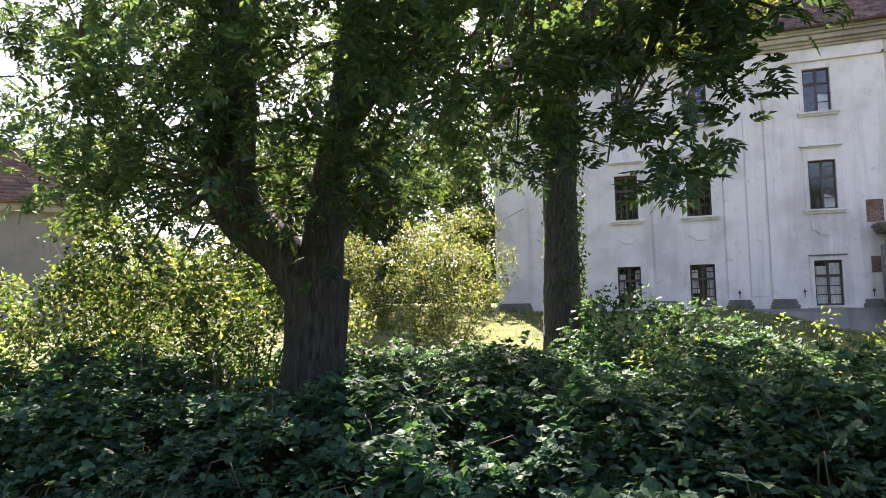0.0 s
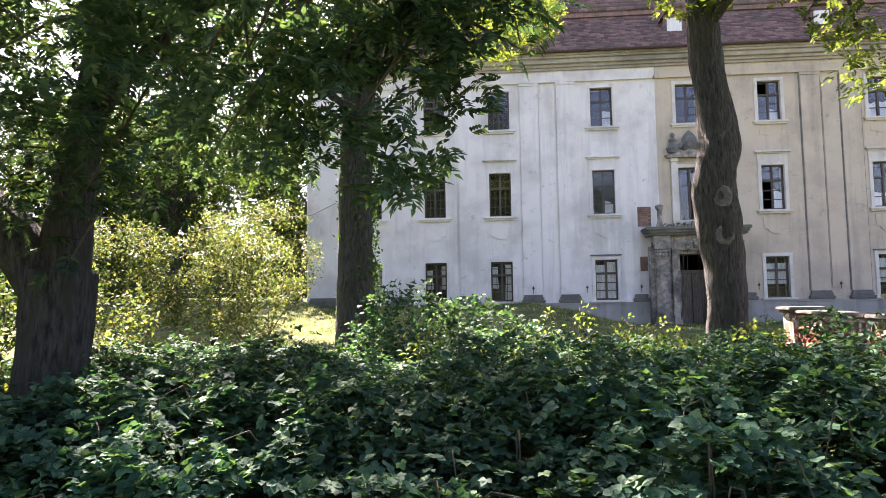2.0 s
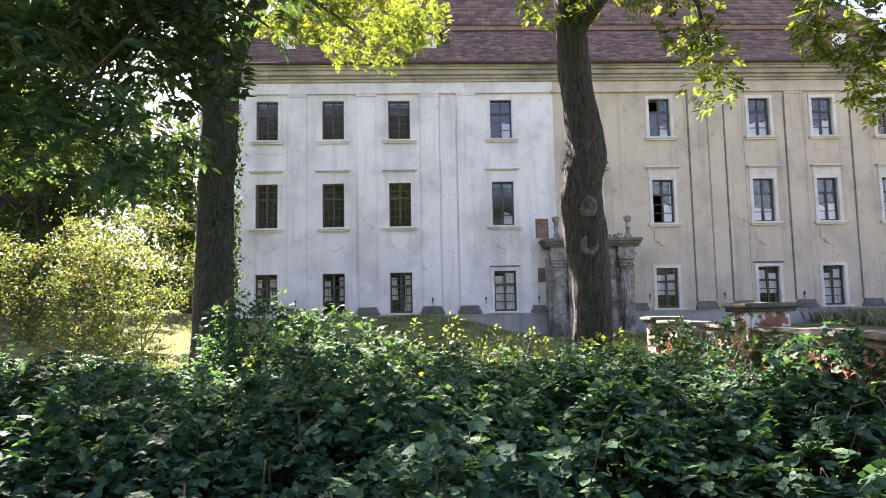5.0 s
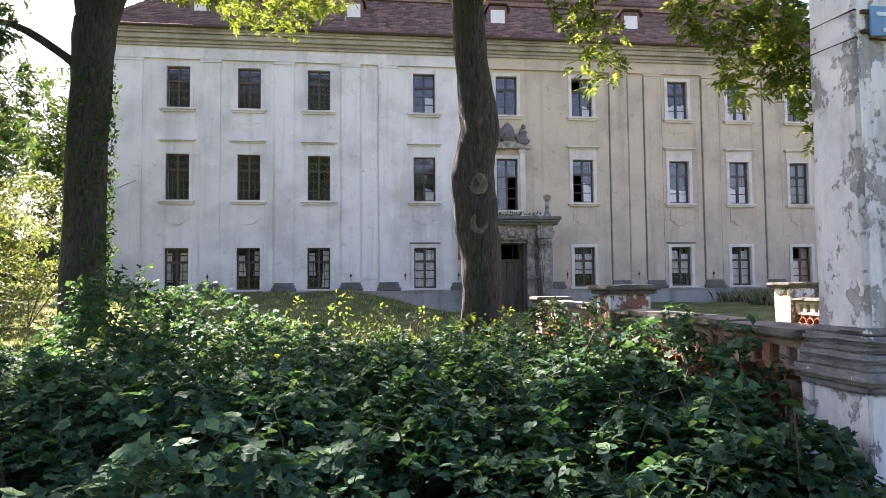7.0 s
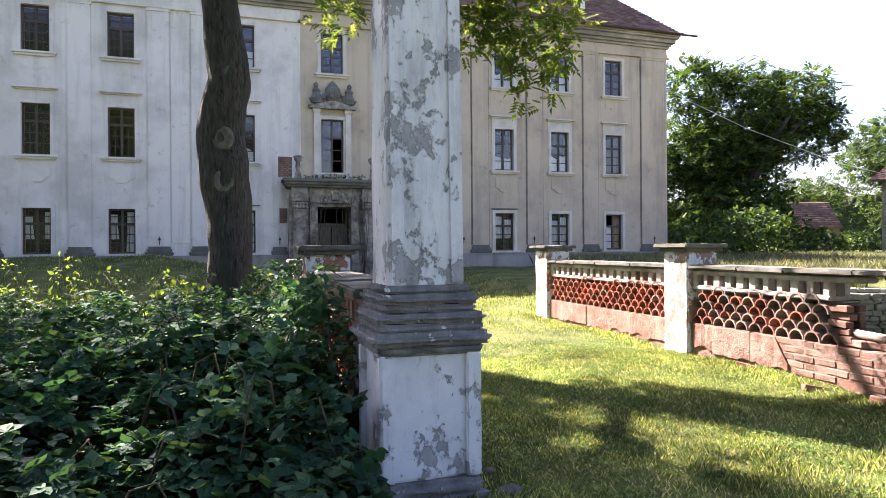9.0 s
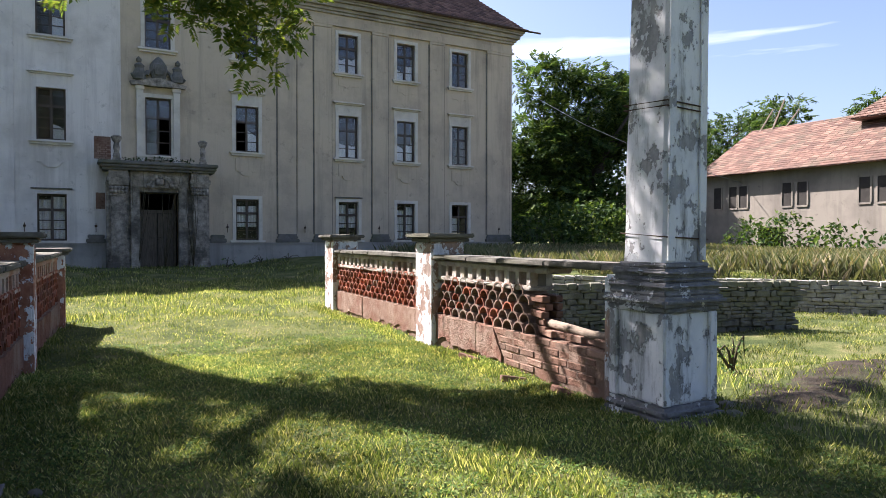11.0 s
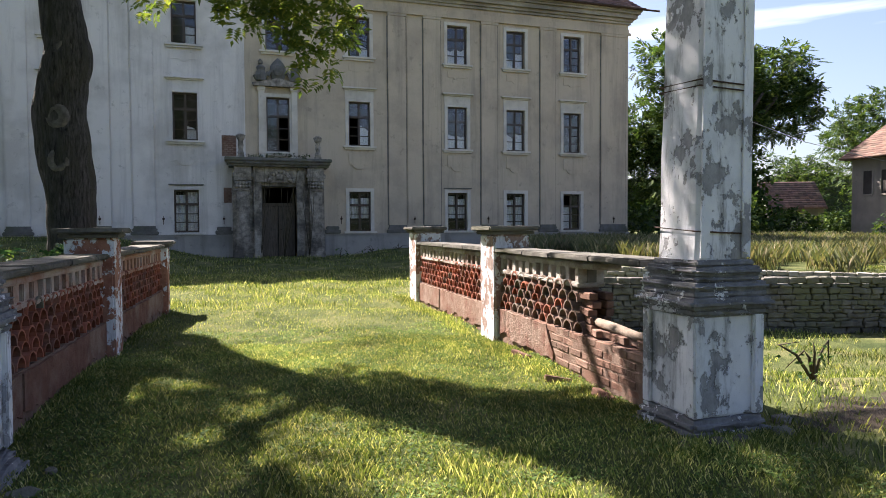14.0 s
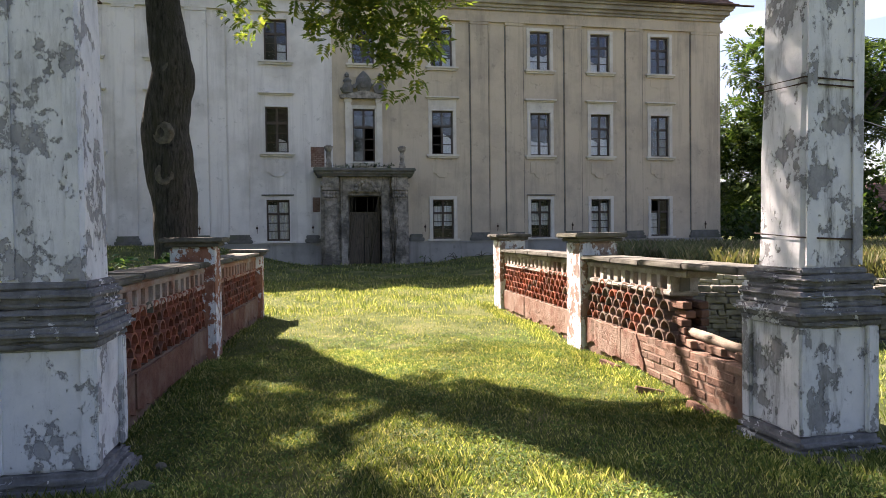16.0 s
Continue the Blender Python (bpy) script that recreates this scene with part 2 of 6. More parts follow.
# near-black colour stands in for the shade of rooms, openings and far panes
M_DARK = rough_mat("shade_dark_room", (0.03, 0.028, 0.026), (0.06, 0.055, 0.05), 1.0)
M_IRON = rough_mat("rusty_iron", (0.04, 0.03, 0.025), (0.10, 0.06, 0.04), 12.0)
M_SIGN = rough_mat("blue_enamel", (0.10, 0.24, 0.42), (0.14, 0.30, 0.50), 4.0, None, 9, 0.1, rough=0.35)
M_SIGNTEXT = rough_mat("pale_enamel", (0.55, 0.66, 0.74), (0.65, 0.75, 0.82), 4.0, None, 9, 0.1, rough=0.35)
M_LOG = rough_mat("bare_log", (0.15, 0.115, 0.085), (0.29, 0.235, 0.185), 6.0, None, 16, 0.8)
M_WIRE = rough_mat("grey_cable", (0.20, 0.20, 0.20), (0.32, 0.32, 0.32), 9.0)


def soil_mat():
    m, nt, p = mat("meadow_ground")
    v = coords(nt)
    c = ramp(nt, noise_tex(nt, v, 1.3, 9, 0.65), [(0.34, (0.045, 0.068, 0.024)), (0.52, (0.13, 0.15, 0.052)), (0.72, (0.27, 0.24, 0.12))])
    c = mixc(nt, ramp(nt, noise_tex(nt, v, 48, 8, 0.8), [(0.42, grey(0)), (0.62, grey(0.8))]), c, (0.035, 0.045, 0.018))
    nt.links.new(c, p.inputs["Base Color"])
    p.inputs["Roughness"].default_value = 1.0
    p.inputs["Specular IOR Level"].default_value = 0.1
    bump(nt, p, noise_tex(nt, v, 18, 10, 0.75), 0.9, 0.05)
    return m


M_SOIL = soil_mat()


def glass_mat():
    m, nt, p = mat("old_window_glass")
    p.inputs["Base Color"].default_value = (0.93, 0.95, 0.97, 1)
    p.inputs["Roughness"].default_value = 0.08
    p.inputs["Transmission Weight"].default_value = 1.0
    p.inputs["IOR"].default_value = 1.5
    bump(nt, p, noise_tex(nt, coords(nt), 1.7, 3, 0.5), 0.25, 0.02)
    return m


M_GLASS = glass_mat()


# ---- building kit ----
class Geo:
    """Collects vertices and faces for one mesh."""

    def __init__(self):
        self.v, self.f = [], []

    def add(self, verts, faces):
        n = len(self.v)
        self.v += [tuple(p) for p in verts]
        self.f += [tuple(i + n for i in f) for f in faces]
        return self

    def box(self, x0, x1, y0, y1, z0, z1, bev=0.0):
        if bev:
            bm = bmesh.new()
            bmesh.ops.create_cube(bm, size=1, matrix=Matrix.LocRotScale(((x0 + x1) / 2, (y0 + y1) / 2, (z0 + z1) / 2), None, (x1 - x0, y1 - y0, z1 - z0)))
            bmesh.ops.bevel(bm, geom=bm.edges[:], offset=bev, segments=2, affect="EDGES")
            return self.take(bm)
        c = [(x, y, z) for x in (x0, x1) for y in (y0, y1) for z in (z0, z1)]
        return self.add(c, [(0, 1, 3, 2), (4, 6, 7, 5), (0, 4, 5, 1), (2, 3, 7, 6), (0, 2, 6, 4), (1, 5, 7, 3)])

    def take(self, bm):
        bm.verts.ensure_lookup_table()
        bm.verts.index_update()
        self.add([v.co for v in bm.verts], [[v.index for v in f.verts] for f in bm.faces])
        bm.free()
        return self

    def lathe(self, profile, cx, cy, seg=16, sx=1.0, sy=1.0):
        """A turned shape about a vertical axis; profile rows of (radius, z)."""
        vs = [(cx + r * sx * math.cos(2 * math.pi * k / seg), cy + r * sy * math.sin(2 * math.pi * k / seg), z) for r, z in profile for k in range(seg)]
        fs = [(i * seg + k, i * seg + (k + 1) % seg, (i + 1) * seg + (k + 1) % seg, (i + 1) * seg + k) for i in range(len(profile) - 1) for k in range(seg)]
        fs += [tuple(range(seg - 1, -1, -1)), tuple((len(profile) - 1) * seg + k for k in range(seg))]
        return self.add(vs, fs)

    def tube(self, pts, radii, seg=8, lumps=0.0, seed=0, ridge=0.0):
        """A bent tapering tube through points; ridge: depth of bark furrows as a share of the radius."""
        rows, rnd = [], random.Random(seed)
        for i, p in enumerate(pts):
            p = Vector(p)
            d = (Vector(pts[min(i + 1, len(pts) - 1)]) - Vector(pts[max(i - 1, 0)])).normalized()
            a = d.cross(Vector((0.3, 1, 0.1))).normalized()
            b = d.cross(a)
            for k in range(seg):
                w = 2 * math.pi * k / seg
                r = radii[i] * (1 + lumps * noise.noise(Vector((math.cos(w) * 1.3 + seed, math.sin(w) * 1.3, p.z * 1.1))) + rnd.uniform(-0.3, 0.3) * lumps * (ridge == 0) + ridge * abs(noise.noise(Vector((math.cos(w) * 5 + seed, math.sin(w) * 5, p.z * 1.6)))))
                rows.append(p + (a * math.cos(w) + b * math.sin(w)) * r)
        n = len(pts)
        fs = [(i * seg + k, i * seg + (k + 1) % seg, (i + 1) * seg + (k + 1) % seg, (i + 1) * seg + k) for i in range(n - 1) for k in range(seg)]
        fs += [tuple(range(seg - 1, -1, -1)), tuple((n - 1) * seg + k for k in range(seg))]
        return self.add(rows, fs)

    def prism(self, outline, y0, y1):
        """An outline in x and z, pushed from y0 to y1."""
        n = len(outline)
        vs = [(x, y0, z) for x, z in outline] + [(x, y1, z) for x, z in outline]
        fs = [tuple(range(n)), tuple(range(2 * n - 1, n - 1, -1))] + [(k, k + n, (k + 1) % n + n, (k + 1) % n) for k in range(n)]
        return self.add(vs, fs)


def flowing(pts, radii, k=5):
    """More rows along a limb, on a smooth curve through the given ones."""
    p, r = np.array(pts, float), np.array(radii, float)
    q = np.column_stack([p, r])
    q = np.vstack([2 * q[0] - q[1], q, 2 * q[-1] - q[-2]])
    rows = []
    for i in range(1, len(q) - 2):
        for t in np.arange(k) / k:
            a, b, c, d = q[i - 1], q[i], q[i + 1], q[i + 2]
            rows.append(0.5 * (2 * b + (c - a) * t + (2 * a - 5 * b + 4 * c - d) * t * t + (3 * b - a - 3 * c + d) * t ** 3))
    rows.append(q[-2])
    rows = np.array(rows)
    return [tuple(v) for v in rows[:, :3]], list(np.maximum(rows[:, 3], 0.005))


def part(name, geo, material, parent=None, label="", smooth=False):
    me = bpy.data.meshes.new(name)
    if isinstance(geo, Geo):
        me.from_pydata(geo.v, [], geo.f)
        bm = bmesh.new()
        bm.from_mesh(me)
        if len(bm.faces) < 4000:
            bmesh.ops.recalc_face_normals(bm, faces=bm.faces[:])
        bm.to_mesh(me)
        bm.free()
    else:
        verts, faces = geo
        k = faces.shape[1]
        me.vertices.add(len(verts))
        me.vertices.foreach_set("co", np.ascontiguousarray(verts, dtype=np.float32).ravel())
        me.loops.add(faces.size)
        me.loops.foreach_set("vertex_index", np.ascontiguousarray(faces, dtype=np.int32).ravel())
        me.polygons.add(len(faces))
        me.polygons.foreach_set("loop_start", np.arange(0, faces.size, k, dtype=np.int32))
        me.update(calc_edges=True)
    me.materials.append(material)
    if smooth:
        me.polygons.foreach_set("use_smooth", np.ones(len(me.polygons), dtype=bool))
    ob = new(name, me)
    if parent:
        ob.parent = parent
    if label:
        tagged(ob, label)
    return ob


def worn(g, cuts=4, amp=0.006, scale=14.0, chips=0.0):
    """The same shape with more points, its faces and edges worn uneven; chips: depth of pieces broken away."""
    bm = bmesh.new()
    vs = [bm.verts.new(p) for p in g.v]
    for f in g.f:
        bm.faces.new([vs[i] for i in f])
    bmesh.ops.subdivide_edges(bm, edges=bm.edges[:], cuts=cuts, use_grid_fill=True)
    bm.normal_update()
    for v in bm.verts:
        k = amp * noise.noise(v.co * scale) + amp * 0.6 * noise.noise(v.co * scale * 2.7)
        k -= chips * max(0.0, noise.noise(v.co * 5.0 + Vector((7, 3, 1))) - 0.28)
        v.co += v.normal * k
    return Geo().take(bm)


def thing(name, label, category, group="", kind="", at=(0, 0, 0)):
    ob = new(name)
    ob.empty_display_size = 0.2
    ob.location = at
    return tagged(ob, label, category, group, kind)


def share(name, like, matrix, parent, material=None):
    ob = bpy.data.objects.new(name, like)
    scene.collection.objects.link(ob)
    ob.parent = parent
    ob.matrix_basis = matrix
    return ob


rng = np.random.default_rng(7)


def turns(n, tilt=1.0):
    """n random turns: a free heading and a lean of up to about tilt radians."""
    yaw = rng.uniform(0, 2 * np.pi, n)
    pit = rng.normal(0, tilt, n)
    rol = rng.normal(0, tilt * 0.7, n)
    cy, sy, cp, sp, cr, sr = np.cos(yaw), np.sin(yaw), np.cos(pit), np.sin(pit), np.cos(rol), np.sin(rol)
    o, i = np.zeros(n), np.ones(n)
    rz = np.array([[cy, -sy, o], [sy, cy, o], [o, o, i]])
    rx = np.array([[i, o, o], [o, cp, -sp], [o, sp, cp]])
    ry = np.array([[cr, o, sr], [o, i, o], [-sr, o, cr]])
    return np.einsum("ijn,jkn,kln->nil", rz, rx, ry)


def scatter(base, faces, places, sizes, tilt=1.0, rot=None):
    """Copies of a small leaf shape at places, as one array mesh."""
    n = len(places)
    r = turns(n, tilt) if rot is None else rot
    v = np.einsum("nij,vj->nvi", r, base) * sizes[:, None, None] + places[:, None, :]
    k = len(base)
    f = (faces[None] + (np.arange(n) * k)[:, None, None]).reshape(-1, faces.shape[1])
    return v.reshape(-1, 3), f


# leaf shapes, length 1 along y, stalk at the origin
LEAF = np.array([(0, 0, 0), (0.30, 0.40, 0.09), (0, 1, -0.06), (-0.30, 0.40, 0.09)], float)
LEAF_F = np.array([(0, 1, 2), (0, 2, 3)])
NARROW = LEAF * np.array((0.72, 1, 1))
BROAD = np.array([(0, 0, 0), (0.31, 0.24, 0.07), (0.35, 0.55, 0.06), (0, 1, -0.10), (-0.35, 0.55, 0.06), (-0.31, 0.24, 0.07)], float)
BROAD_F = np.array([(0, 1, 2), (0, 2, 3), (0, 3, 4), (0, 4, 5)])


def spray(pairs=4):
    """A pinnate ash leaf: pairs of leaflets on one stalk, drooping."""
    vs, fs = [], []
    for i in range(pairs * 2 + 1):
        row, side = i // 2, (1 if i % 2 else -1)
        y = 0.18 + 0.62 * row / pairs
        ang = side * 1.05 if i < pairs * 2 else 0.0
        c, s = math.cos(ang), math.sin(ang)
        for p in NARROW * 0.42:
            vs.append((p[0] * c + p[1] * s, -p[0] * s + p[1] * c + y, p[2] - 0.30 * (y + abs(p[1]) * 0.5) ** 2))
        fs += [tuple(np.array(f) + 4 * i) for f in LEAF_F]
    return np.array(vs), np.array(fs)


SPRAY, SPRAY_F = spray()


def trio(shape, shape_f):
    """A bramble leaf: three broad leaflets."""
    vs, fs = [], []
    for i, ang in enumerate((0, 1.25, -1.25)):
        c, s = math.cos(ang), math.sin(ang)
        for p in shape * np.array((1.15, 1, 1)) * (0.62 if i == 0 else 0.52):
            vs.append((p[0] * c + p[1] * s, -p[0] * s + p[1] * c, p[2]))
        fs += [tuple(np.array(f) + len(shape) * i) for f in shape_f]
    return np.array(vs), np.array(fs)


TRIO, TRIO_F = trio(LEAF, LEAF_F)
ROUND_TRIO, ROUND_TRIO_F = trio(BROAD, BROAD_F)


def cloud(blobs, density, clump=0.55, cut=-0.05, seed=0.0, shell=0.55):
    """Places for leaves inside ellipsoids (cx, cy, cz, rx, ry, rz and, where it differs, a thickness), thick in clumps and thinner inside, with gaps."""
    out = []
    for cx, cy, cz, rx, ry, rz, *more in blobs:
        n = int(density * rx * ry * rz * 4.19 * (more[0] if more else 1))
        d = rng.normal(size=(n, 3))
        d /= np.linalg.norm(d, axis=1)[:, None]
        rad = np.where(rng.random(n) < shell, rng.uniform(0.7, 1.05, n), rng.random(n) ** 0.4)
        p = d * rad[:, None] * np.array((rx, ry, rz)) + np.array((cx, cy, cz))
        keep = [noise.noise(Vector((x / clump + seed, y / clump, z / clump))) > cut for x, y, z in p]
        out.append(p[np.array(keep, bool)] if n else p)
    return np.concatenate(out)


# ---- ground ----
def step(a, b, x):
    t = np.clip((x - a) / (b - a), 0, 1)
    return t * t * (3 - 2 * t)


def ground_z(x, y):
    x, y = np.asarray(x, float), np.asarray(y, float)
    z = 0.03 * np.sin(x * 1.7 + 0.6 * y) * np.cos(y * 1.3 - 0.4 * x) + 0.02 * np.sin(3.1 * x + 2.0 * y)
    z = z * step(0.0, 3.0, np.abs(y - 3.9) + 1.5)
    z = z + 1.15 * step(18.0, 30.0, y) * (1 - step(2.0, 7.0, x)) + 0.18 * step(20, 29, y) * step(2, 7, x)
    z = z + 0.5 * step(-6.0, -16.0, x) * step(4, 14, y)
    line1 = y - (11.6 - 0.346 * (x - 11.4))
    low = step(11.7, 13.2, x) * step(4.6, 7.5, y + 0.25 * (x - 12)) * (1 - step(0.15, 0.75, line1) * (1 - step(19.0, 19.6, x)))
    beyond = x - (17.5 + (16.0 - y) * 0.913)
    low = low * (1 - step(0.2, 0.9, beyond))
    z = z - 0.5 * low + 0.33 * step(0.2, 0.9, beyond) * step(12, 15, x)
    return z


def grid_axis(lo, hi, fine, far):
    mid = np.arange(lo, hi + fine / 2, fine)
    out = np.geomspace(1.0, far, 22)
    return np.concatenate([lo - out[::-1], mid, hi + out])


gx, gy = grid_axis(-24, 40, 0.4, 1800), grid_axis(-12, 46, 0.4, 1800)
XX, YY = np.meshgrid(gx, gy)
gv = np.stack([XX, YY, ground_z(XX, YY)], -1).reshape(-1, 3)
nx, ny = len(gx), len(gy)
idx = np.arange(nx * ny).reshape(ny, nx)
gf = np.stack([idx[:-1, :-1], idx[:-1, 1:], idx[1:, 1:], idx[1:, :-1]], -1).reshape(-1, 4)
ground = tagged(part("ground", (gv, gf), M_SOIL, smooth=True), "uneven meadow ground of mown grass and bare earth", "ground", kind="structure")

# ---- manor house ----
FY = 29.9
X0, X1 = -8.3, 27.1
MID = 9.32
COLS = [-5.22, -2.22, 0.80, 5.50, MID, 12.93, 17.66, 20.70, 23.82]
ROWS3 = [(1.28, 3.10), (5.17, 7.19), (9.20, 11.03)]
GW = 0.50
EAVE = 12.62
house = thing("manor_house", "three-storey derelict manor house with white and ochre plaster", "house")


def bay_openings(i):
    c = COLS[i]
    rows = list(ROWS3)
    if i == 4:
        rows = [(-0.6, 3.25), (4.80, 7.19), (9.20, 11.03)]
    return c, rows


def wall_run(xa, xb, cols):
    """A wall as one solid mesh with its openings cut through."""
    holes = []
    for i in cols:
        c, rows = bay_openings(i)
        for a, b in rows:
            w = 0.76 if (i == 4 and b < 4) else GW
            holes.append((c - w, c + w, a, b))
    xs = sorted({xa, xb, *[h[0] for h in holes], *[h[1] for h in holes]})
    zs = sorted({-0.8, EAVE, *[h[2] for h in holes], *[h[3] for h in holes]})

    def solid(i, k):
        if not (0 <= i < len(xs) - 1 and 0 <= k < len(zs) - 1):
            return False
        x, z = (xs[i] + xs[i + 1]) / 2, (zs[k] + zs[k + 1]) / 2
        return not any(h[0] < x < h[1] and h[2] < z < h[3] for h in holes)

    ids, g = {}, Geo()

    def vid(i, k, side):
        key = (i, k, side)
        if key not in ids:
            ids[key] = len(g.v)
            g.v.append((xs[i], FY + 0.55 * side, zs[k]))
        return ids[key]

    for i in range(len(xs) - 1):
        for k in range(len(zs) - 1):
            if not solid(i, k):
                continue
            g.f.append((vid(i, k, 0), vid(i + 1, k, 0), vid(i + 1, k + 1, 0), vid(i, k + 1, 0)))
            g.f.append((vid(i, k, 1), vid(i, k + 1, 1), vid(i + 1, k + 1, 1), vid(i + 1, k, 1)))
            for di, dk, p, q in ((-1, 0, (i, k), (i, k + 1)), (1, 0, (i + 1, k + 1), (i + 1, k)), (0, -1, (i + 1, k), (i, k)), (0, 1, (i, k + 1), (i + 1, k + 1))):
                if not solid(i + di, k + dk):
                    g.f.append((vid(*p, 0), vid(*q, 0), vid(*q, 1), vid(*p, 1)))
    return g


SPLIT = 7.93
part("wall", wall_run(X0, SPLIT, [0, 1, 2, 3]), M_WHITE, house, "white-washed plaster wall, stained by rain")
part("wall", wall_run(SPLIT, X1, [4, 5, 6, 7, 8]), M_OCHRE, house, "faded ochre plaster wall, stained by rain")
part("wall", Geo().box(X0, X0 + 0.55, FY + 0.55, FY + 14, -0.8, EAVE), M_WHITE, house)
part("wall", Geo().box(X1 - 0.55, X1, FY + 0.55, FY + 14, -0.8, EAVE), M_OCHRE, house)
part("wall", Geo().box(X0 + 0.55, X1 - 0.55, FY + 13.45, FY + 14, -0.8, EAVE), M_OCHRE, house)
# room surfaces are coloured near-black, so the windows look unlit inside
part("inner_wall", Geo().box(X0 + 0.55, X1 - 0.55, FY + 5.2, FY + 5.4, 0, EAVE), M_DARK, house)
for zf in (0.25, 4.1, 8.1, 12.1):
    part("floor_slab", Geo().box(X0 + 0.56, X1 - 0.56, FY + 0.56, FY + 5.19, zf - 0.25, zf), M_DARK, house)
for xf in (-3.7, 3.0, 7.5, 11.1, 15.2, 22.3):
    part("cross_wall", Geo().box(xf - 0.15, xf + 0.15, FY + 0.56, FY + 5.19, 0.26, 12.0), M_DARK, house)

# pilasters, their dark plinth blocks and the plinth below
PIL = [-3.85, -0.70, 2.20, 3.87, 14.70, 16.40, 19.30, 22.45]
for c in PIL + [-7.4, 26.2]:
    wide = 0.42 if c in PIL else 0.72
    m = M_WHITE if c < SPLIT else M_OCHRE
    g = Geo().box(c - wide, c + wide, FY - 0.07, FY, 1.56, 11.22, 0.012)
    g.box(c - wide - 0.03, c + wide + 0.03, FY - 0.10, FY, 11.22, 11.34)
    part("pilaster", g, m, house)
    g = Geo().box(c - wide - 0.12, c + wide + 0.12, FY - 0.17, FY - 0.003, 1.18, 1.34, 0.03)
    g.box(c - wide - 0.06, c + wide + 0.06, FY - 0.13, FY - 0.003, 1.34, 1.47, 0.03).box(c - wide, c + wide, FY - 0.10, FY - 0.003, 1.47, 1.56)
    part("pilaster_base", g, M_DARKSTONE, house, "dark mossy moulded stone base")
for c in (7.0, 11.65):
    part("pilaster_base", Geo().box(c - 0.36, c + 0.36, FY - 0.17, FY - 0.003, 1.18, 1.36, 0.03).box(c - 0.3, c + 0.3, FY - 0.12, FY - 0.003, 1.36, 1.52, 0.03), M_DARKSTONE, house)
for a, b in ((X0 - 0.06, 7.35), (11.3, X1 + 0.06)):
    part("plinth", Geo().box(a, b, FY - 0.09, FY - 0.002, -0.8, 1.16, 0.02).box(a, b, FY - 0.12, FY - 0.002, 1.10, 1.178), M_PLINTH, house, "grey plinth with damp stains")
# thin dark strips along both pilaster edges, the left one wider
for c in [p for p in PIL if p > SPLIT] + [26.2]:
    wide = 0.42 if c in PIL else 0.72
    part("stained_joint", Geo().box(c - wide - 0.062, c - wide - 0.004, FY - 0.018, FY - 0.002, 1.56, 11.2), M_EDGE_STRIP, house, "thin dark strip beside a pilaster")
    part("stained_joint", Geo().box(c + wide + 0.004, c + wide + 0.038, FY - 0.018, FY - 0.002, 1.56, 11.2), M_EDGE_STRIP, house, "thin dark strip beside a pilaster")
# shallow framed wall panels beside the centre
for c in (3.02, 15.55):
    m = M_WHITE if c < SPLIT else M_OCHRE
    part("wall_panel", Geo().box(c - 0.36, c + 0.36, FY - 0.035, FY - 0.001, 1.7, 10.95, 0.01), m, house)
for a, b in ((X0, SPLIT), (SPLIT, X1)):
    m = M_WHITE if b == SPLIT else M_OCHRE
    part("architrave", Geo().box(a - 0.1, b + 0.1 * (b == X1), FY - 0.12, FY - 0.001, 11.34, 11.46, 0.01).box(a, b, FY - 0.07, FY - 0.001, 11.46, 11.66), m, house)
# main cornice, stepped outwards
for z0, z1, d in ((11.90, 12.02, 0.10), (12.02, 12.16, 0.19), (12.16, 12.36, 0.34), (12.36, 12.46, 0.46), (12.46, 12.60, 0.52)):
    part("cornice_moulding", Geo().box(X0 - d, X1 + d, FY - d, FY + 14 + d, z0, z1, 0.012), M_CORNICE, house, "moulded eaves cornice, flaking")


def roof_slope(a, b, c, d, courses, name, tile=0.34):
    """Courses of single tiles from the eave a-b up to the line c-d."""
    a, b, c, d = map(Vector, (a, b, c, d))
    vs, fs = [], []
    n0 = (b - a).cross(c - a).normalized()
    if n0.z < 0:
        n0 = -n0
    rnd = random.Random(5)
    for i in range(courses):
        t0, t1 = i / courses, (i + 1.25) / courses
        l0, r0, l1, r1 = a.lerp(c, t0), b.lerp(d, t0), a.lerp(c, min(t1, 1)), b.lerp(d, min(t1, 1))
        k = max(1, int((r0 - l0).length / tile))
        for j in range(k):
            u0, u1 = (j + 0.03) / k, (j + 0.97) / k
            lift = n0 * (0.055 + rnd.uniform(-0.012, 0.012))
            q = [l0.lerp(r0, u0) + lift, l0.lerp(r0, u1) + lift, l1.lerp(r1, u1) + n0 * 0.012, l1.lerp(r1, u0) + n0 * 0.012]
            q += [q[0] - lift * 0.9, q[1] - lift * 0.9]
            m = len(vs)
            vs += q
            fs += [(m, m + 1, m + 2, m + 3), (m, m + 4, m + 5, m + 1)]
    return np.array([tuple(v) for v in vs]), np.array(fs)


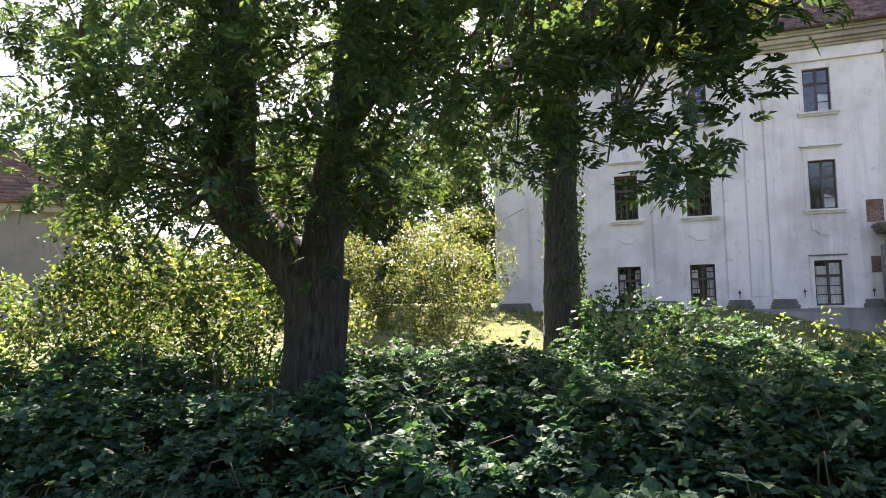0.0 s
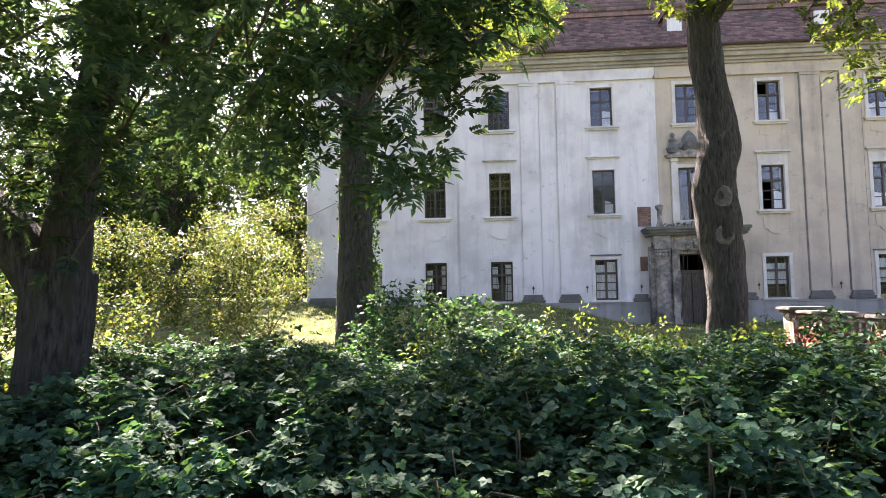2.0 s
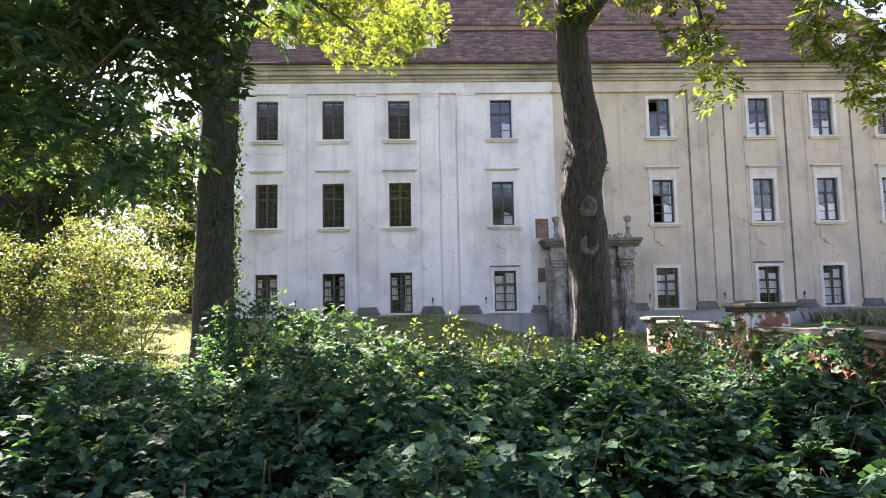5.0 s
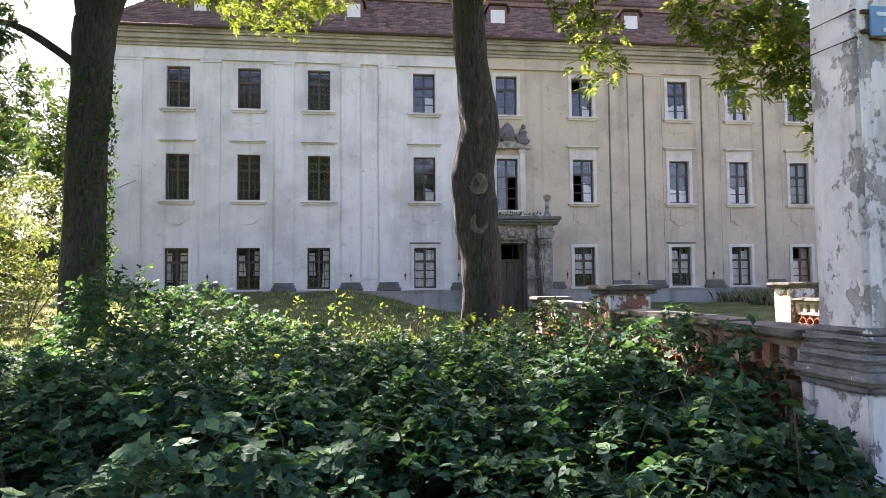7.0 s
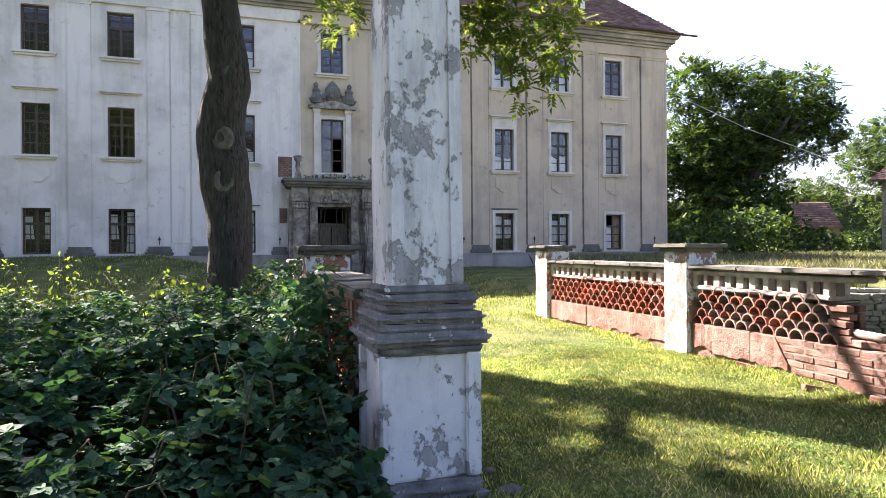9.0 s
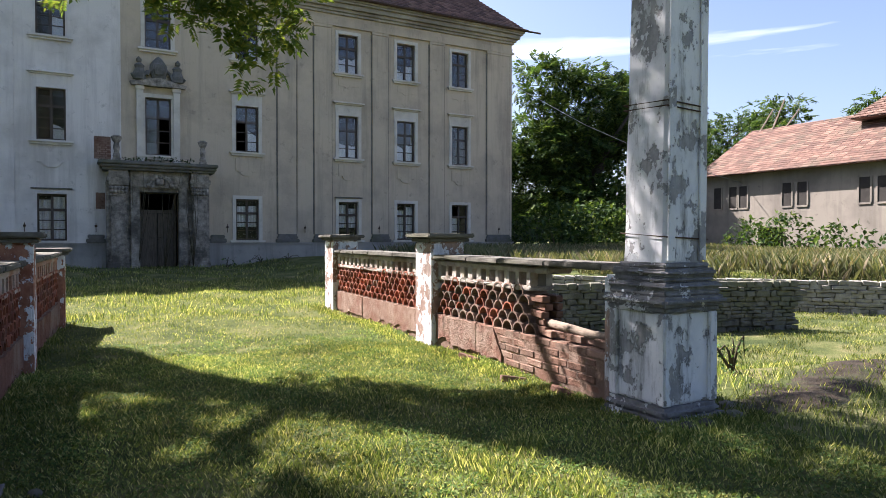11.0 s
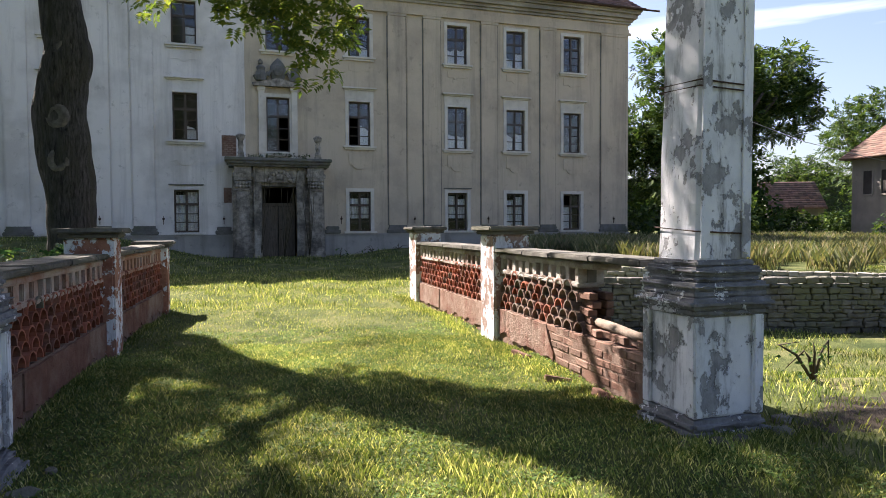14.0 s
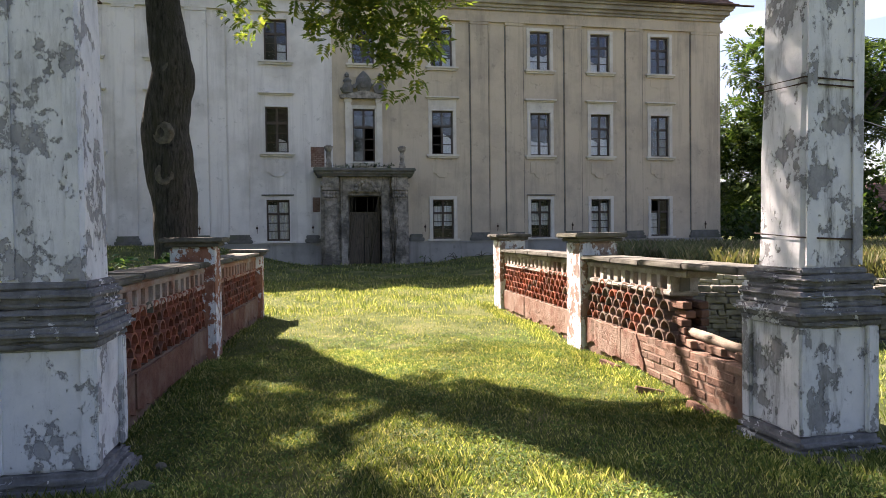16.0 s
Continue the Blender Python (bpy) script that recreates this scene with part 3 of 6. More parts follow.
E0, BRK, RDG = 12.60, 15.25, 22.5
oy, by_, ry_ = 0.56, 2.1, 7.0
ea, eb = (X0 - oy, FY - oy, E0), (X1 + oy, FY - oy, E0)
ka, kb = (X0 + by_, FY + by_, BRK), (X1 - by_, FY + by_, BRK)
ka2, kb2 = (X0 + by_ - 0.25, FY + by_ - 0.25, BRK + 0.22), (X1 - by_ + 0.25, FY + by_ - 0.25, BRK + 0.22)
ra, rb = (X0 + ry_, FY + ry_, RDG), (X1 - ry_, FY + ry_, RDG)
core = Geo()
back = FY + 14
for ring0, ring1 in (((X0 - oy, FY - oy, X1 + oy, back + oy, E0), (X0 + by_, FY + by_, X1 - by_, back - by_, BRK)), ((X0 + by_ - 0.25, FY + by_ - 0.25, X1 - by_ + 0.25, back - by_ + 0.25, BRK + 0.2), (X0 + ry_, FY + ry_ - 0.05, X1 - ry_, FY + ry_ + 0.05, RDG))):
    vs = []
    for xa, ya, xb, yb, z in (ring0, ring1):
        vs += [(xa, ya, z), (xb, ya, z), (xb, yb, z), (xa, yb, z)]
    core.add(vs, [(0, 1, 5, 4), (1, 2, 6, 5), (2, 3, 7, 6), (3, 0, 4, 7), (4, 5, 6, 7), (3, 2, 1, 0)])
core.box(X0 + by_ - 0.2, X1 - by_ + 0.2, FY + by_ - 0.2, back - by_ + 0.2, BRK - 0.02, BRK + 0.2)
roof = part("roof", core, M_ROOF, house, "dark red plain tile mansard roof, patched and mossy")
part("roof_tiles", roof_slope(ea, eb, ka, kb, 20, "a"), M_ROOF, roof)
part("roof_tiles", roof_slope(ka2, kb2, ra, rb, 26, "b", 0.45), M_ROOF, roof)
part("roof_tiles", roof_slope(eb, (X1 + oy, back + oy, E0), kb, (X1 - by_, back - by_, BRK), 20, "c"), M_ROOF, roof)
part("gutter", Geo().tube([(X0 - 0.62, FY - 0.62, 12.60), (X1 + 0.62, FY - 0.62, 12.58)], [0.07, 0.07], 8), M_IRON, house, "dark rusty eaves gutter")
part("gutter_spout", Geo().tube([(X1 + 0.5, FY - 0.5, 12.6), (X1 + 1.2, FY - 1.0, 12.42)], [0.05, 0.05], 6), M_IRON, house)
for xd in (-4.4, 2.3, 9.1, 15.7, 22.2):
    g = Geo()
    g.prism([(xd - 0.48, 13.55), (xd + 0.48, 13.55), (xd + 0.48, 14.45), (xd + 0.38, 14.62), (xd - 0.38, 14.62), (xd - 0.48, 14.45)], FY + 0.62, FY + 2.3)
    dm = part("dormer", g, M_ROOF, house, "small tiled roof dormer with a pale hatch")
    part("dormer_hatch", Geo().box(xd - 0.34, xd + 0.34, FY + 0.58, FY + 0.618, 13.66, 14.42, 0.01), M_CURTAIN, dm, "pale painted hatch")
    part("dormer_roof", Geo().prism([(xd - 0.60, 14.42), (xd - 0.42, 14.70), (xd + 0.42, 14.70), (xd + 0.60, 14.42), (xd + 0.60, 14.50), (xd + 0.44, 14.78), (xd - 0.44, 14.78), (xd - 0.60, 14.50)], FY + 0.45, FY + 2.4), M_ROOF, dm)
for xd, yd in ((6.0, FY + 2.6), (4.4, FY + 2.6)):
    part("roof_hatch", Geo().box(xd - 0.3, xd + 0.3, yd - 0.3, yd + 0.4, 15.5, 16.15, 0.02), M_ROOF, house)


# windows
def window(i, r, rnd):
    c, rows = bay_openings(i)
    a, b = rows[r]
    trim = M_WHITE if (c < SPLIT) else M_TRIM
    g = Geo()
    w, s, d = GW, 0.15, 0.045
    g.box(c - w - s, c - w + 0.004, FY - d, FY + 0.12, a, b + s, 0.008).box(c + w - 0.004, c + w + s, FY - d, FY + 0.12, a, b + s, 0.008)
    g.box(c - w + 0.004, c + w - 0.004, FY - d + 0.003, FY + 0.12, b - 0.004, b + s - 0.003)
    win = part("window", g, trim, house, "tall dark casement window in a moulded plaster surround")
    part("sill", Geo().box(c - w - 0.26, c + w + 0.26, FY - 0.17, FY + 0.2, a - 0.09, a, 0.015).box(c - w - 0.2, c + w + 0.2, FY - 0.1, FY - 0.002, a - 0.17, a - 0.092), trim, win)
    if r == 1:
        z = b + 0.50
        h = Geo().box(c - w - 0.16, c + w + 0.16, FY - 0.03, FY - 0.001, b + s + 0.002, z - 0.002)
        h.box(c - w - 0.2, c + w + 0.2, FY - 0.10, FY - 0.001, z, z + 0.06, 0.012).box(c - w - 0.28, c + w + 0.28, FY - 0.19, FY - 0.001, z + 0.06, z + 0.13, 0.012)
        if i != 4:
            part("hood", h, trim, win, "shelf-like plaster hood moulding")
        # shaped apron panel under the sill
        if i != 4:
            zt, zb = a - 0.30, a - 1.05
            o = [(c - 0.5, zt), (c + 0.5, zt), (c + 0.5, zb + 0.2), (c + 0.32, zb + 0.2), (c + 0.26, zb + 0.06), (c + 0.12, zb), (c - 0.12, zb), (c - 0.26, zb + 0.06), (c - 0.32, zb + 0.2), (c - 0.5, zb + 0.2)]
            part("apron", Geo().prism(o, FY - 0.045, FY - 0.001), M_WHITE if c < SPLIT else M_OCHRE, win)
    if r == 2:
        zt, zb = a - 0.28, a - 0.72
        part("apron", Geo().prism([(c - 0.48, zt), (c + 0.48, zt), (c + 0.48, zb + 0.1), (c + 0.2, zb + 0.1), (c + 0.1, zb), (c - 0.1, zb), (c - 0.2, zb + 0.1), (c - 0.48, zb + 0.1)], FY - 0.02, FY - 0.001), M_WHITE if c < SPLIT else M_OCHRE, win)
    if r == 0 and i in (3, 6):
        part("hood", Geo().box(c - w - 0.2, c + w + 0.2, FY - 0.09, FY - 0.001, b + s + 0.03, b + s + 0.08, 0.01), M_DARKSTONE, win)
    y0 = FY + 0.14
    zc = b - (b - a) * 0.34
    fr = Geo().box(c - w, c - w + 0.07, y0, y0 + 0.07, a, b).box(c + w - 0.07, c + w, y0, y0 + 0.07, a, b)
    fr.box(c - w + 0.07, c + w - 0.07, y0, y0 + 0.07, b - 0.07, b).box(c - w + 0.07, c + w - 0.07, y0, y0 + 0.07, a, a + 0.08)
    fr.box(c - w + 0.07, c + w - 0.07, y0 - 0.02, y0 + 0.06, zc - 0.05, zc + 0.05).box(c - 0.045, c + 0.045, y0 - 0.01, y0 + 0.065, a + 0.08, zc - 0.05).box(c - 0.045, c + 0.045, y0 - 0.01, y0 + 0.065, zc + 0.05, b - 0.07)
    part("casement_frame", fr, M_FRAME, win, "dark brown weathered wooden frame")
    k = 0
    for xa, xb in ((c - w + 0.07, c - 0.045), (c + 0.045, c + w - 0.07)):
        for za, zb2 in ((a + 0.08, zc - 0.05), (zc + 0.05, b - 0.07)):
            k += 1
            bars = 2 if zb2 < zc else (1 if i < 3 else 0)
            for q in range(bars):
                zz = za + (zb2 - za) * (q + 1) / (bars + 1)
                part("glazing_bar", Geo().box(xa, xb, y0 + 0.010, y0 + 0.045, zz - 0.019, zz + 0.019), M_FRAME, win)
            if i < 3 and zb2 < zc:
                xm = (xa + xb) / 2
                part("glazing_bar", Geo().box(xm - 0.014, xm + 0.014, y0 + 0.012, y0 + 0.042, za, zb2), M_FRAME, win)
            if (i, r, k) in ((5, 2, 2), (8, 0, 2), (5, 1, 1), (4, 1, 3)):
                continue
            gl = part("pane", Geo().box(xa, xb, y0 + 0.028, y0 + 0.033, za, zb2), M_GLASS, win)
            gl.visible_shadow = False
    # what hangs behind the glass
    if r == 0 and i != 4:
        if i == 8:
            part("blind", Geo().box(c - w + 0.08, c + 0.10, y0 + 0.075, y0 + 0.09, a, zc - 0.05), M_CURTAIN, win, "pale board leaning inside")
        else:
            for side_x in (-1, 1):
                # a gathered half of a curtain, hanging straight, torn short here and there
                g, n = Geo(), 12
                wide = rnd.uniform(0.36, 0.45) if i > 2 else rnd.uniform(0.18, 0.36)
                top = b - 0.09 - rnd.uniform(0.0, 0.25)
                foot = a + rnd.choice((0.0, 0.0, 0.35, 0.6))
                vs = []
                for u, z in enumerate((foot, (foot + top) / 2, top)):
                    for q in range(n + 1):
                        x = c + side_x * (w - 0.04 - (wide + 0.05 * (u == 0)) * q / n)
                        vs.append((x, y0 + 0.10 + 0.016 * math.sin(q * 1.7 + i), z + 0.02 * math.sin(q * 2.3 + i) * (u == 0) * (foot > a)))
                g.add(vs, [(u * (n + 1) + q, u * (n + 1) + q + 1, (u + 1) * (n + 1) + q + 1, (u + 1) * (n + 1) + q) for u in range(2) for q in range(n)])
                cu = part("curtain", g, M_CURTAIN, win, "faded whitish curtain")
                cu.modifiers.new("cloth", "SOLIDIFY").thickness = 0.006
    elif r > 0 and i in (3, 5, 6, 7):
        half = [(c - w + 0.05, c - 0.06), (c + 0.06, c + w - 0.05)]
        for xa, xb in (half if i in (6, 7) else half[1:]):
            lift = rnd.uniform(0.25, 0.5)
            part("curtain", Geo().prism([(xa, a + 0.02), (xb, a + 0.02), (xb, a + (b - a) * lift * rnd.uniform(0.7, 1.1)), ((xa + xb) / 2, a + (b - a) * lift * 0.9), (xa, a + (b - a) * lift)], y0 + 0.10, y0 + 0.112), M_CURTAIN, win, "torn pale cloth behind the glass")


rnd = random.Random(3)
for i in range(9):
    for r in range(3):
        if not (i == 4 and r == 0):
            window(i, r, rnd)

# ---- portal ----
PY = 28.95
portal = part("portal", Geo().box(7.35, 8.50, PY + 0.35, FY - 0.003, -0.6, 3.62).box(10.06, 11.22, PY + 0.35, FY - 0.003, -0.6, 3.62).box(8.5, 10.06, PY + 0.35, FY - 0.003, 3.25, 3.62), M_PORTAL, house, "weathered baroque sandstone portal, grey and crumbling")
for c in (7.78, 10.82):
    g = Geo().box(c - 0.40, c + 0.40, PY - 0.02, PY + 0.34, -0.4, 0.42, 0.03).box(c - 0.34, c + 0.34, PY + 0.03, PY + 0.34, 0.42, 0.54, 0.03)
    part("pedestal", g, M_PORTAL, portal)
    g = Geo().box(c - 0.28, c + 0.28, PY + 0.09, PY + 0.34, 0.54, 3.05, 0.03).box(c - 0.19, c + 0.19, PY + 0.05, PY + 0.1, 0.75, 2.85, 0.015)
    part("column", g, M_PORTAL, portal)
    g = Geo().box(c - 0.32, c + 0.32, PY + 0.05, PY + 0.34, 3.05, 3.12, 0.02)
    for q in range(5):
        for zz, rr in ((3.22, 0.085), (3.36, 0.095)):
            g.lathe([(0.01, zz - rr), (rr * 0.8, zz - rr * 0.6), (rr, zz), (rr * 0.7, zz + rr * 0.7), (0.01, zz + rr)], c - 0.26 + 0.13 * q, PY + 0.08, 8)
    g.box(c - 0.36, c + 0.36, PY + 0.0, PY + 0.34, 3.46, 3.6, 0.02)
    part("capital", g, M_PORTAL, portal, "carved leafy capital, worn")
    g = Geo().box(c - 0.42, c + 0.42, PY - 0.02, PY + 0.34, 3.60, 3.78, 0.02).box(c - 0.36, c + 0.36, PY + 0.04, PY + 0.34, 3.78, 4.06, 0.02)
    part("entablature_block", g, M_PORTAL, portal)
for c in (8.38, 10.18):
    part("door_jamb", Geo().box(c - 0.17, c + 0.17, PY + 0.22, PY + 0.349, -0.5, 3.4, 0.025), M_PORTAL, portal)
part("frieze", Geo().box(8.2, 10.4, PY + 0.2, PY + 0.349, 3.40, 4.06, 0.02), M_PORTAL, portal)
g = Geo()
scroll = Geo()
scroll.lathe([(0.01, -0.09), (0.08, -0.05), (0.10, 0), (0.07, 0.06), (0.01, 0.09)], 0, 0, 8)
scroll.v[:] = [(x, y * 0.6, z) for x, y, z in scroll.v]
for q in range(9):
    a = math.pi * q / 8
    ob = part("scroll", scroll, M_PORTAL, portal)
    ob.location = (9.30 + 0.42 * math.cos(a), PY + 0.165, 3.52 + 0.34 * math.sin(a))
g = Geo().box(9.12, 9.48, PY + 0.12, PY + 0.2, 3.5, 3.82, 0.04)
part("carving", g, M_PORTAL, portal, "worn carved cartouche and scrolls")
part("portal_cornice", Geo().box(7.22, 11.38, PY - 0.06, FY - 0.004, 4.06, 4.16, 0.02).box(7.14, 11.44, PY - 0.16, FY - 0.004, 4.16, 4.28, 0.03).box(7.06, 11.50, PY - 0.24, FY - 0.004, 4.28, 4.42, 0.03), M_DARKSTONE, portal, "dark overgrown portal cornice")
# broken figures on the portal, worn to stumps
for c, k in ((7.72, 0.9), (10.93, 1.0)):
    g = Geo().box(c - 0.14, c + 0.14, PY - 0.02, PY + 0.24, 4.421, 4.55, 0.02)
    g.lathe([(0.11, 4.55), (0.14, 4.62), (0.09, 4.75), (0.12, 4.95 * 1.0), (0.09, 5.12), (0.16, 5.22), (0.20, 5.36), (0.10, 5.42)], c, PY + 0.1, 12, 1.0, 0.8)
    part("finial", g, M_PORTAL, portal, "worn stone figure, broken")
door = part("door", Geo().box(8.56, 10.0, FY + 0.22, FY + 0.30, 2.42, 2.56, 0.01).box(8.56, 8.66, FY + 0.22, FY + 0.30, 0.1, 3.25).box(9.9, 10.0, FY + 0.22, FY + 0.30, 0.1, 3.25), M_DOOR, house, "tall grey double door, weathered, transom light missing")
for xa, xb in ((8.67, 9.27), (9.30, 9.89)):
    lf = part("door_leaf", Geo().box(xa, xb, FY + 0.24, FY + 0.28, 0.12, 2.41), M_DOOR, door)
    g = Geo()
    for za, zb in ((0.25, 0.95), (1.08, 1.35), (1.48, 2.28)):
        g.box(xa + 0.1, xb - 0.1, FY + 0.215, FY + 0.241, za, zb, 0.015)
    part("door_panel", g, M_DOOR, lf)
part("door_handle", Geo().tube([(9.36, FY + 0.235, 1.4), (9.36, FY + 0.17, 1.4), (9.45, FY + 0.17, 1.38)], [0.012, 0.012, 0.012], 6), M_IRON, door)
# centre window frame and crest above it
for c in (8.62, 10.02):
    part("window_pilaster", Geo().box(c - 0.13, c + 0.13, FY - 0.14, FY - 0.001, 4.5, 7.45, 0.015).box(c - 0.17, c + 0.17, FY - 0.18, FY - 0.001, 7.45, 7.62, 0.02), M_TRIM, house)
part("crest_ledge", Geo().prism([(8.30, 7.62), (10.36, 7.62), (10.42, 7.74), (10.1, 7.80), (9.33, 7.98), (8.56, 7.80), (8.24, 7.74)], FY - 0.26, FY - 0.002), M_PORTAL, house)
g = Geo()
rc = random.Random(9)
g.lathe([(0.02, 7.85), (0.26, 7.95), (0.36, 8.2), (0.33, 8.5), (0.22, 8.66), (0.10, 8.80), (0.02, 8.86)], 9.33, FY - 0.12, 14, 1.0, 0.55)
g.lathe([(0.02, 8.02), (0.17, 8.1), (0.22, 8.3), (0.16, 8.5), (0.02, 8.56)], 9.33, FY - 0.30, 10, 1.0, 0.35)
for s in (-1, 1):
    x = 9.33 + 0.72 * s
    g.lathe([(0.03, 7.78), (0.24, 7.86), (0.25, 8.08), (0.16, 8.3), (0.2, 8.42), (0.07, 8.54)], x, FY - 0.14, 12, 1.0, 0.7)
    g.lathe([(0.02, 8.52), (0.10, 8.58), (0.11, 8.68), (0.02, 8.78)], x + 0.02 * s, FY - 0.15, 10)
    for q in range(6):
        g.tube([(9.33 + s * (0.3 + 0.12 * q), FY - 0.12, 7.8 + 0.5 - 0.08 * q), (9.33 + s * (0.42 + 0.12 * q), FY - 0.22, 7.9 + rc.uniform(0, 0.3))], [0.07, 0.05], 6)
part("crest", g, M_DARKSTONE, house, "dark carved stone coat of arms between two figures")
# bare brick where the plaster has fallen, cracks of old iron ties
for (xa, xb, za, zb) in ((6.95, 7.55, 4.55, 5.45), (7.0, 7.33, 2.55, 3.2)):
    patch = part("bare_brick_patch", Geo().box(xa, xb, FY - 0.012, FY - 0.001, za, zb, 0.004), M_MORTAR, house, "bare brick where plaster has fallen")
    g = Geo()
    for q in range(int((zb - za) / 0.085)):
        for w in range(3):
            x = xa + 0.02 + w * 0.2 + (0.08 if q % 2 else 0)
            if x + 0.17 < xb:
                g.box(x, x + 0.17, FY - 0.026, FY - 0.011, za + 0.01 + q * 0.085, za + 0.075 + q * 0.085)
    part("bricks", g, M_BRICK, patch)
for x in (-3.9, 2.2, 4.6, 7.0, 12.05, 15.5, 19.2, 26.2):
    part("iron_tie", Geo().tube([(x, FY - 0.10, 1.62), (x, FY - 0.12, 1.98)], [0.015, 0.012], 6).lathe([(0.01, 1.80), (0.05, 1.83), (0.05, 1.88), (0.01, 1.92)], x, FY - 0.12, 8), M_IRON, house)

# overhead cables
for pts in ([(27.15, 30.2, 9.9), (31.5, 29.0, 7.8), (36.5, 27.6, 5.9), (41.4, 26.2, 4.7)], [(-6.9, 29.84, 6.0), (-8.0, 29.7, 5.45), (-12, 28.4, 5.0), (-20, 25.6, 5.4), (-26, 22.6, 6.0)]):
    cu = tagged(part("cable", Geo().tube(pts, [0.018] * len(pts), 6), M_WIRE, smooth=True), "thin sagging overhead cable fixed to the house wall", "cable")


# ---- gate pillars ----
def gate_pillar(cx, cy, lean, label, paint):
    p = thing("gate_pillar", label, "pillar", "pair of gate pillars", at=(cx, cy, 0))

    def sq(g, hw, z0, z1, bev=0.015, hd=None):
        hd = hw if hd is None else hd
        return g.box(-hw, hw, -hd, hd, z0, z1, bev)

    g = Geo()
    sq(g, 0.36, -0.25, 0.05, 0.04)
    sq(g, 0.315, 0.05, 0.13, 0.03)
    part("base", worn(g, 6, 0.014, 9.0, 0.06), M_PEEL_GREY, p, "crumbling grey foot")
    g = Geo()
    sq(g, 0.262, 0.13, 0.84, 0.02)
    for sx, sy in ((0, -1), (0, 1), (-1, 0), (1, 0)):
        # raised corner strips leave a shallow panel on each face
        for k in (-1, 1):
            if sx == 0:
                g.box(k * 0.245 - 0.042, k * 0.245 + 0.042, sy * 0.275 - 0.018, sy * 0.275 + 0.018, 0.14, 0.83, 0.008)
            else:
                g.box(sx * 0.275 - 0.018, sx * 0.275 + 0.018, k * 0.245 - 0.042, k * 0.245 + 0.042, 0.14, 0.83, 0.008)
    part("pedestal", worn(g, 3, 0.004, 10.0), paint, p, "whitewashed pedestal with a sunk panel")
    g = Geo()
    for hw, z0, z1, b in ((0.30, 0.83, 0.88, 0.012), (0.345, 0.88, 0.955, 0.028), (0.30, 0.955, 1.0, 0.012), (0.315, 1.0, 1.055, 0.024), (0.27, 1.055, 1.10, 0.015), (0.285, 1.10, 1.16, 0.02), (0.245, 1.16, 1.205, 0.012)):
        sq(g, hw, z0, z1, b)
    part("moulding", worn(g, 6, 0.007, 12.0, 0.05), M_PEEL_GREY, p, "stepped grey moulding with lichen")
    g = Geo()
    n = 14
    vs = []
    for k in range(n + 1):
        z = 1.205 + 2.6 * k / n
        w = 0.222 * (1 - 0.035 * (z - 1.2))
        dx = lean * (z - 1.2)
        c = 0.03
        ring = [(-w + c, -w), (w - c, -w), (w, -w + c), (w, w - c), (w - c, w), (-w + c, w), (-w, w - c), (-w, -w + c)]
        vs += [(x + dx + 0.004 * math.sin(z * 7 + x * 9), y + 0.004 * math.cos(z * 6), z) for x, y in ring]
    g.add(vs, [(k * 8 + j, k * 8 + (j + 1) % 8, k * 8 + 8 + (j + 1) % 8, k * 8 + 8 + j) for k in range(n) for j in range(8)])
    for k in (-1, 1):
        vs = [(k * 0.17 - 0.035 + lean * (z - 1.2) + d * 0.07, -0.228 * (1 - 0.03 * (z - 1.2)) - e * 0.014, z) for z in (1.22, 3.7) for d in (0, 1) for e in (0, 1)]
        g.add(vs, [(0, 1, 3, 2), (4, 6, 7, 5), (0, 4, 5, 1), (2, 3, 7, 6), (1, 5, 7, 3)])
    part("shaft", g, paint, p, "tall tapering whitewashed shaft, flaking")
    g = Geo()
    dx = lean * 2.6
    for hw, z0, z1 in ((0.22, 3.80, 3.88), (0.28, 3.88, 3.97), (0.33, 3.97, 4.06), (0.24, 4.06, 4.16), (0.12, 4.16, 4.24)):
        g.box(dx - hw, dx + hw, -hw, hw, z0, z1, 0.015)
    part("capital", g, paint, p)
    return p


left_gate = gate_pillar(5.80, 4.46, -0.006, "tall whitewashed gate pillar, paint flaking, sign strapped on", M_PEEL)
right_gate = gate_pillar(10.58, 4.10, 0.016, "tall whitewashed gate pillar, paint flaking and stained, wire tied round", M_PEEL_DIRTY)
# wire bands
for p, zs in ((left_gate, (2.93, 3.10)), (right_gate, (1.40, 2.38, 2.42))):
    for z in zs:
        w = 0.232 * (1 - 0.03 * (z - 1.2))
        dx = (0.016 if p is right_gate else -0.006) * (z - 1.2)
        pts = [(-w + dx, -w, z), (w + dx, -w, z - 0.02), (w + dx, w, z), (-w + dx, w, z + 0.03), (-w + dx, -w, z)]
        part("wire", Geo().tube(pts, [0.006] * 5, 5), M_IRON, p, "rusty tie wire")
sign = thing("street_sign", "small blue enamel sign strapped to a pillar", "sign", at=(5.80, 4.46, 0))
part("plate", Geo().box(-0.16, 0.36, -0.262, -0.25, 2.93, 3.11, 0.004), M_SIGN, sign)
part("bracket", Geo().box(-0.2, 0.2, -0.25, -0.22, 2.95, 2.97).box(-0.2, 0.2, -0.25, -0.22, 3.07, 3.09), M_IRON, sign)
for za, xa, xb in ((3.06, -0.12, 0.30), (3.015, 0.0, 0.22), (2.965, -0.08, 0.28)):
    part("lettering", Geo().box(xa, xb, -0.267, -0.2625, za - 0.012, za + 0.012), M_SIGNTEXT, sign, "pale illegible lettering")


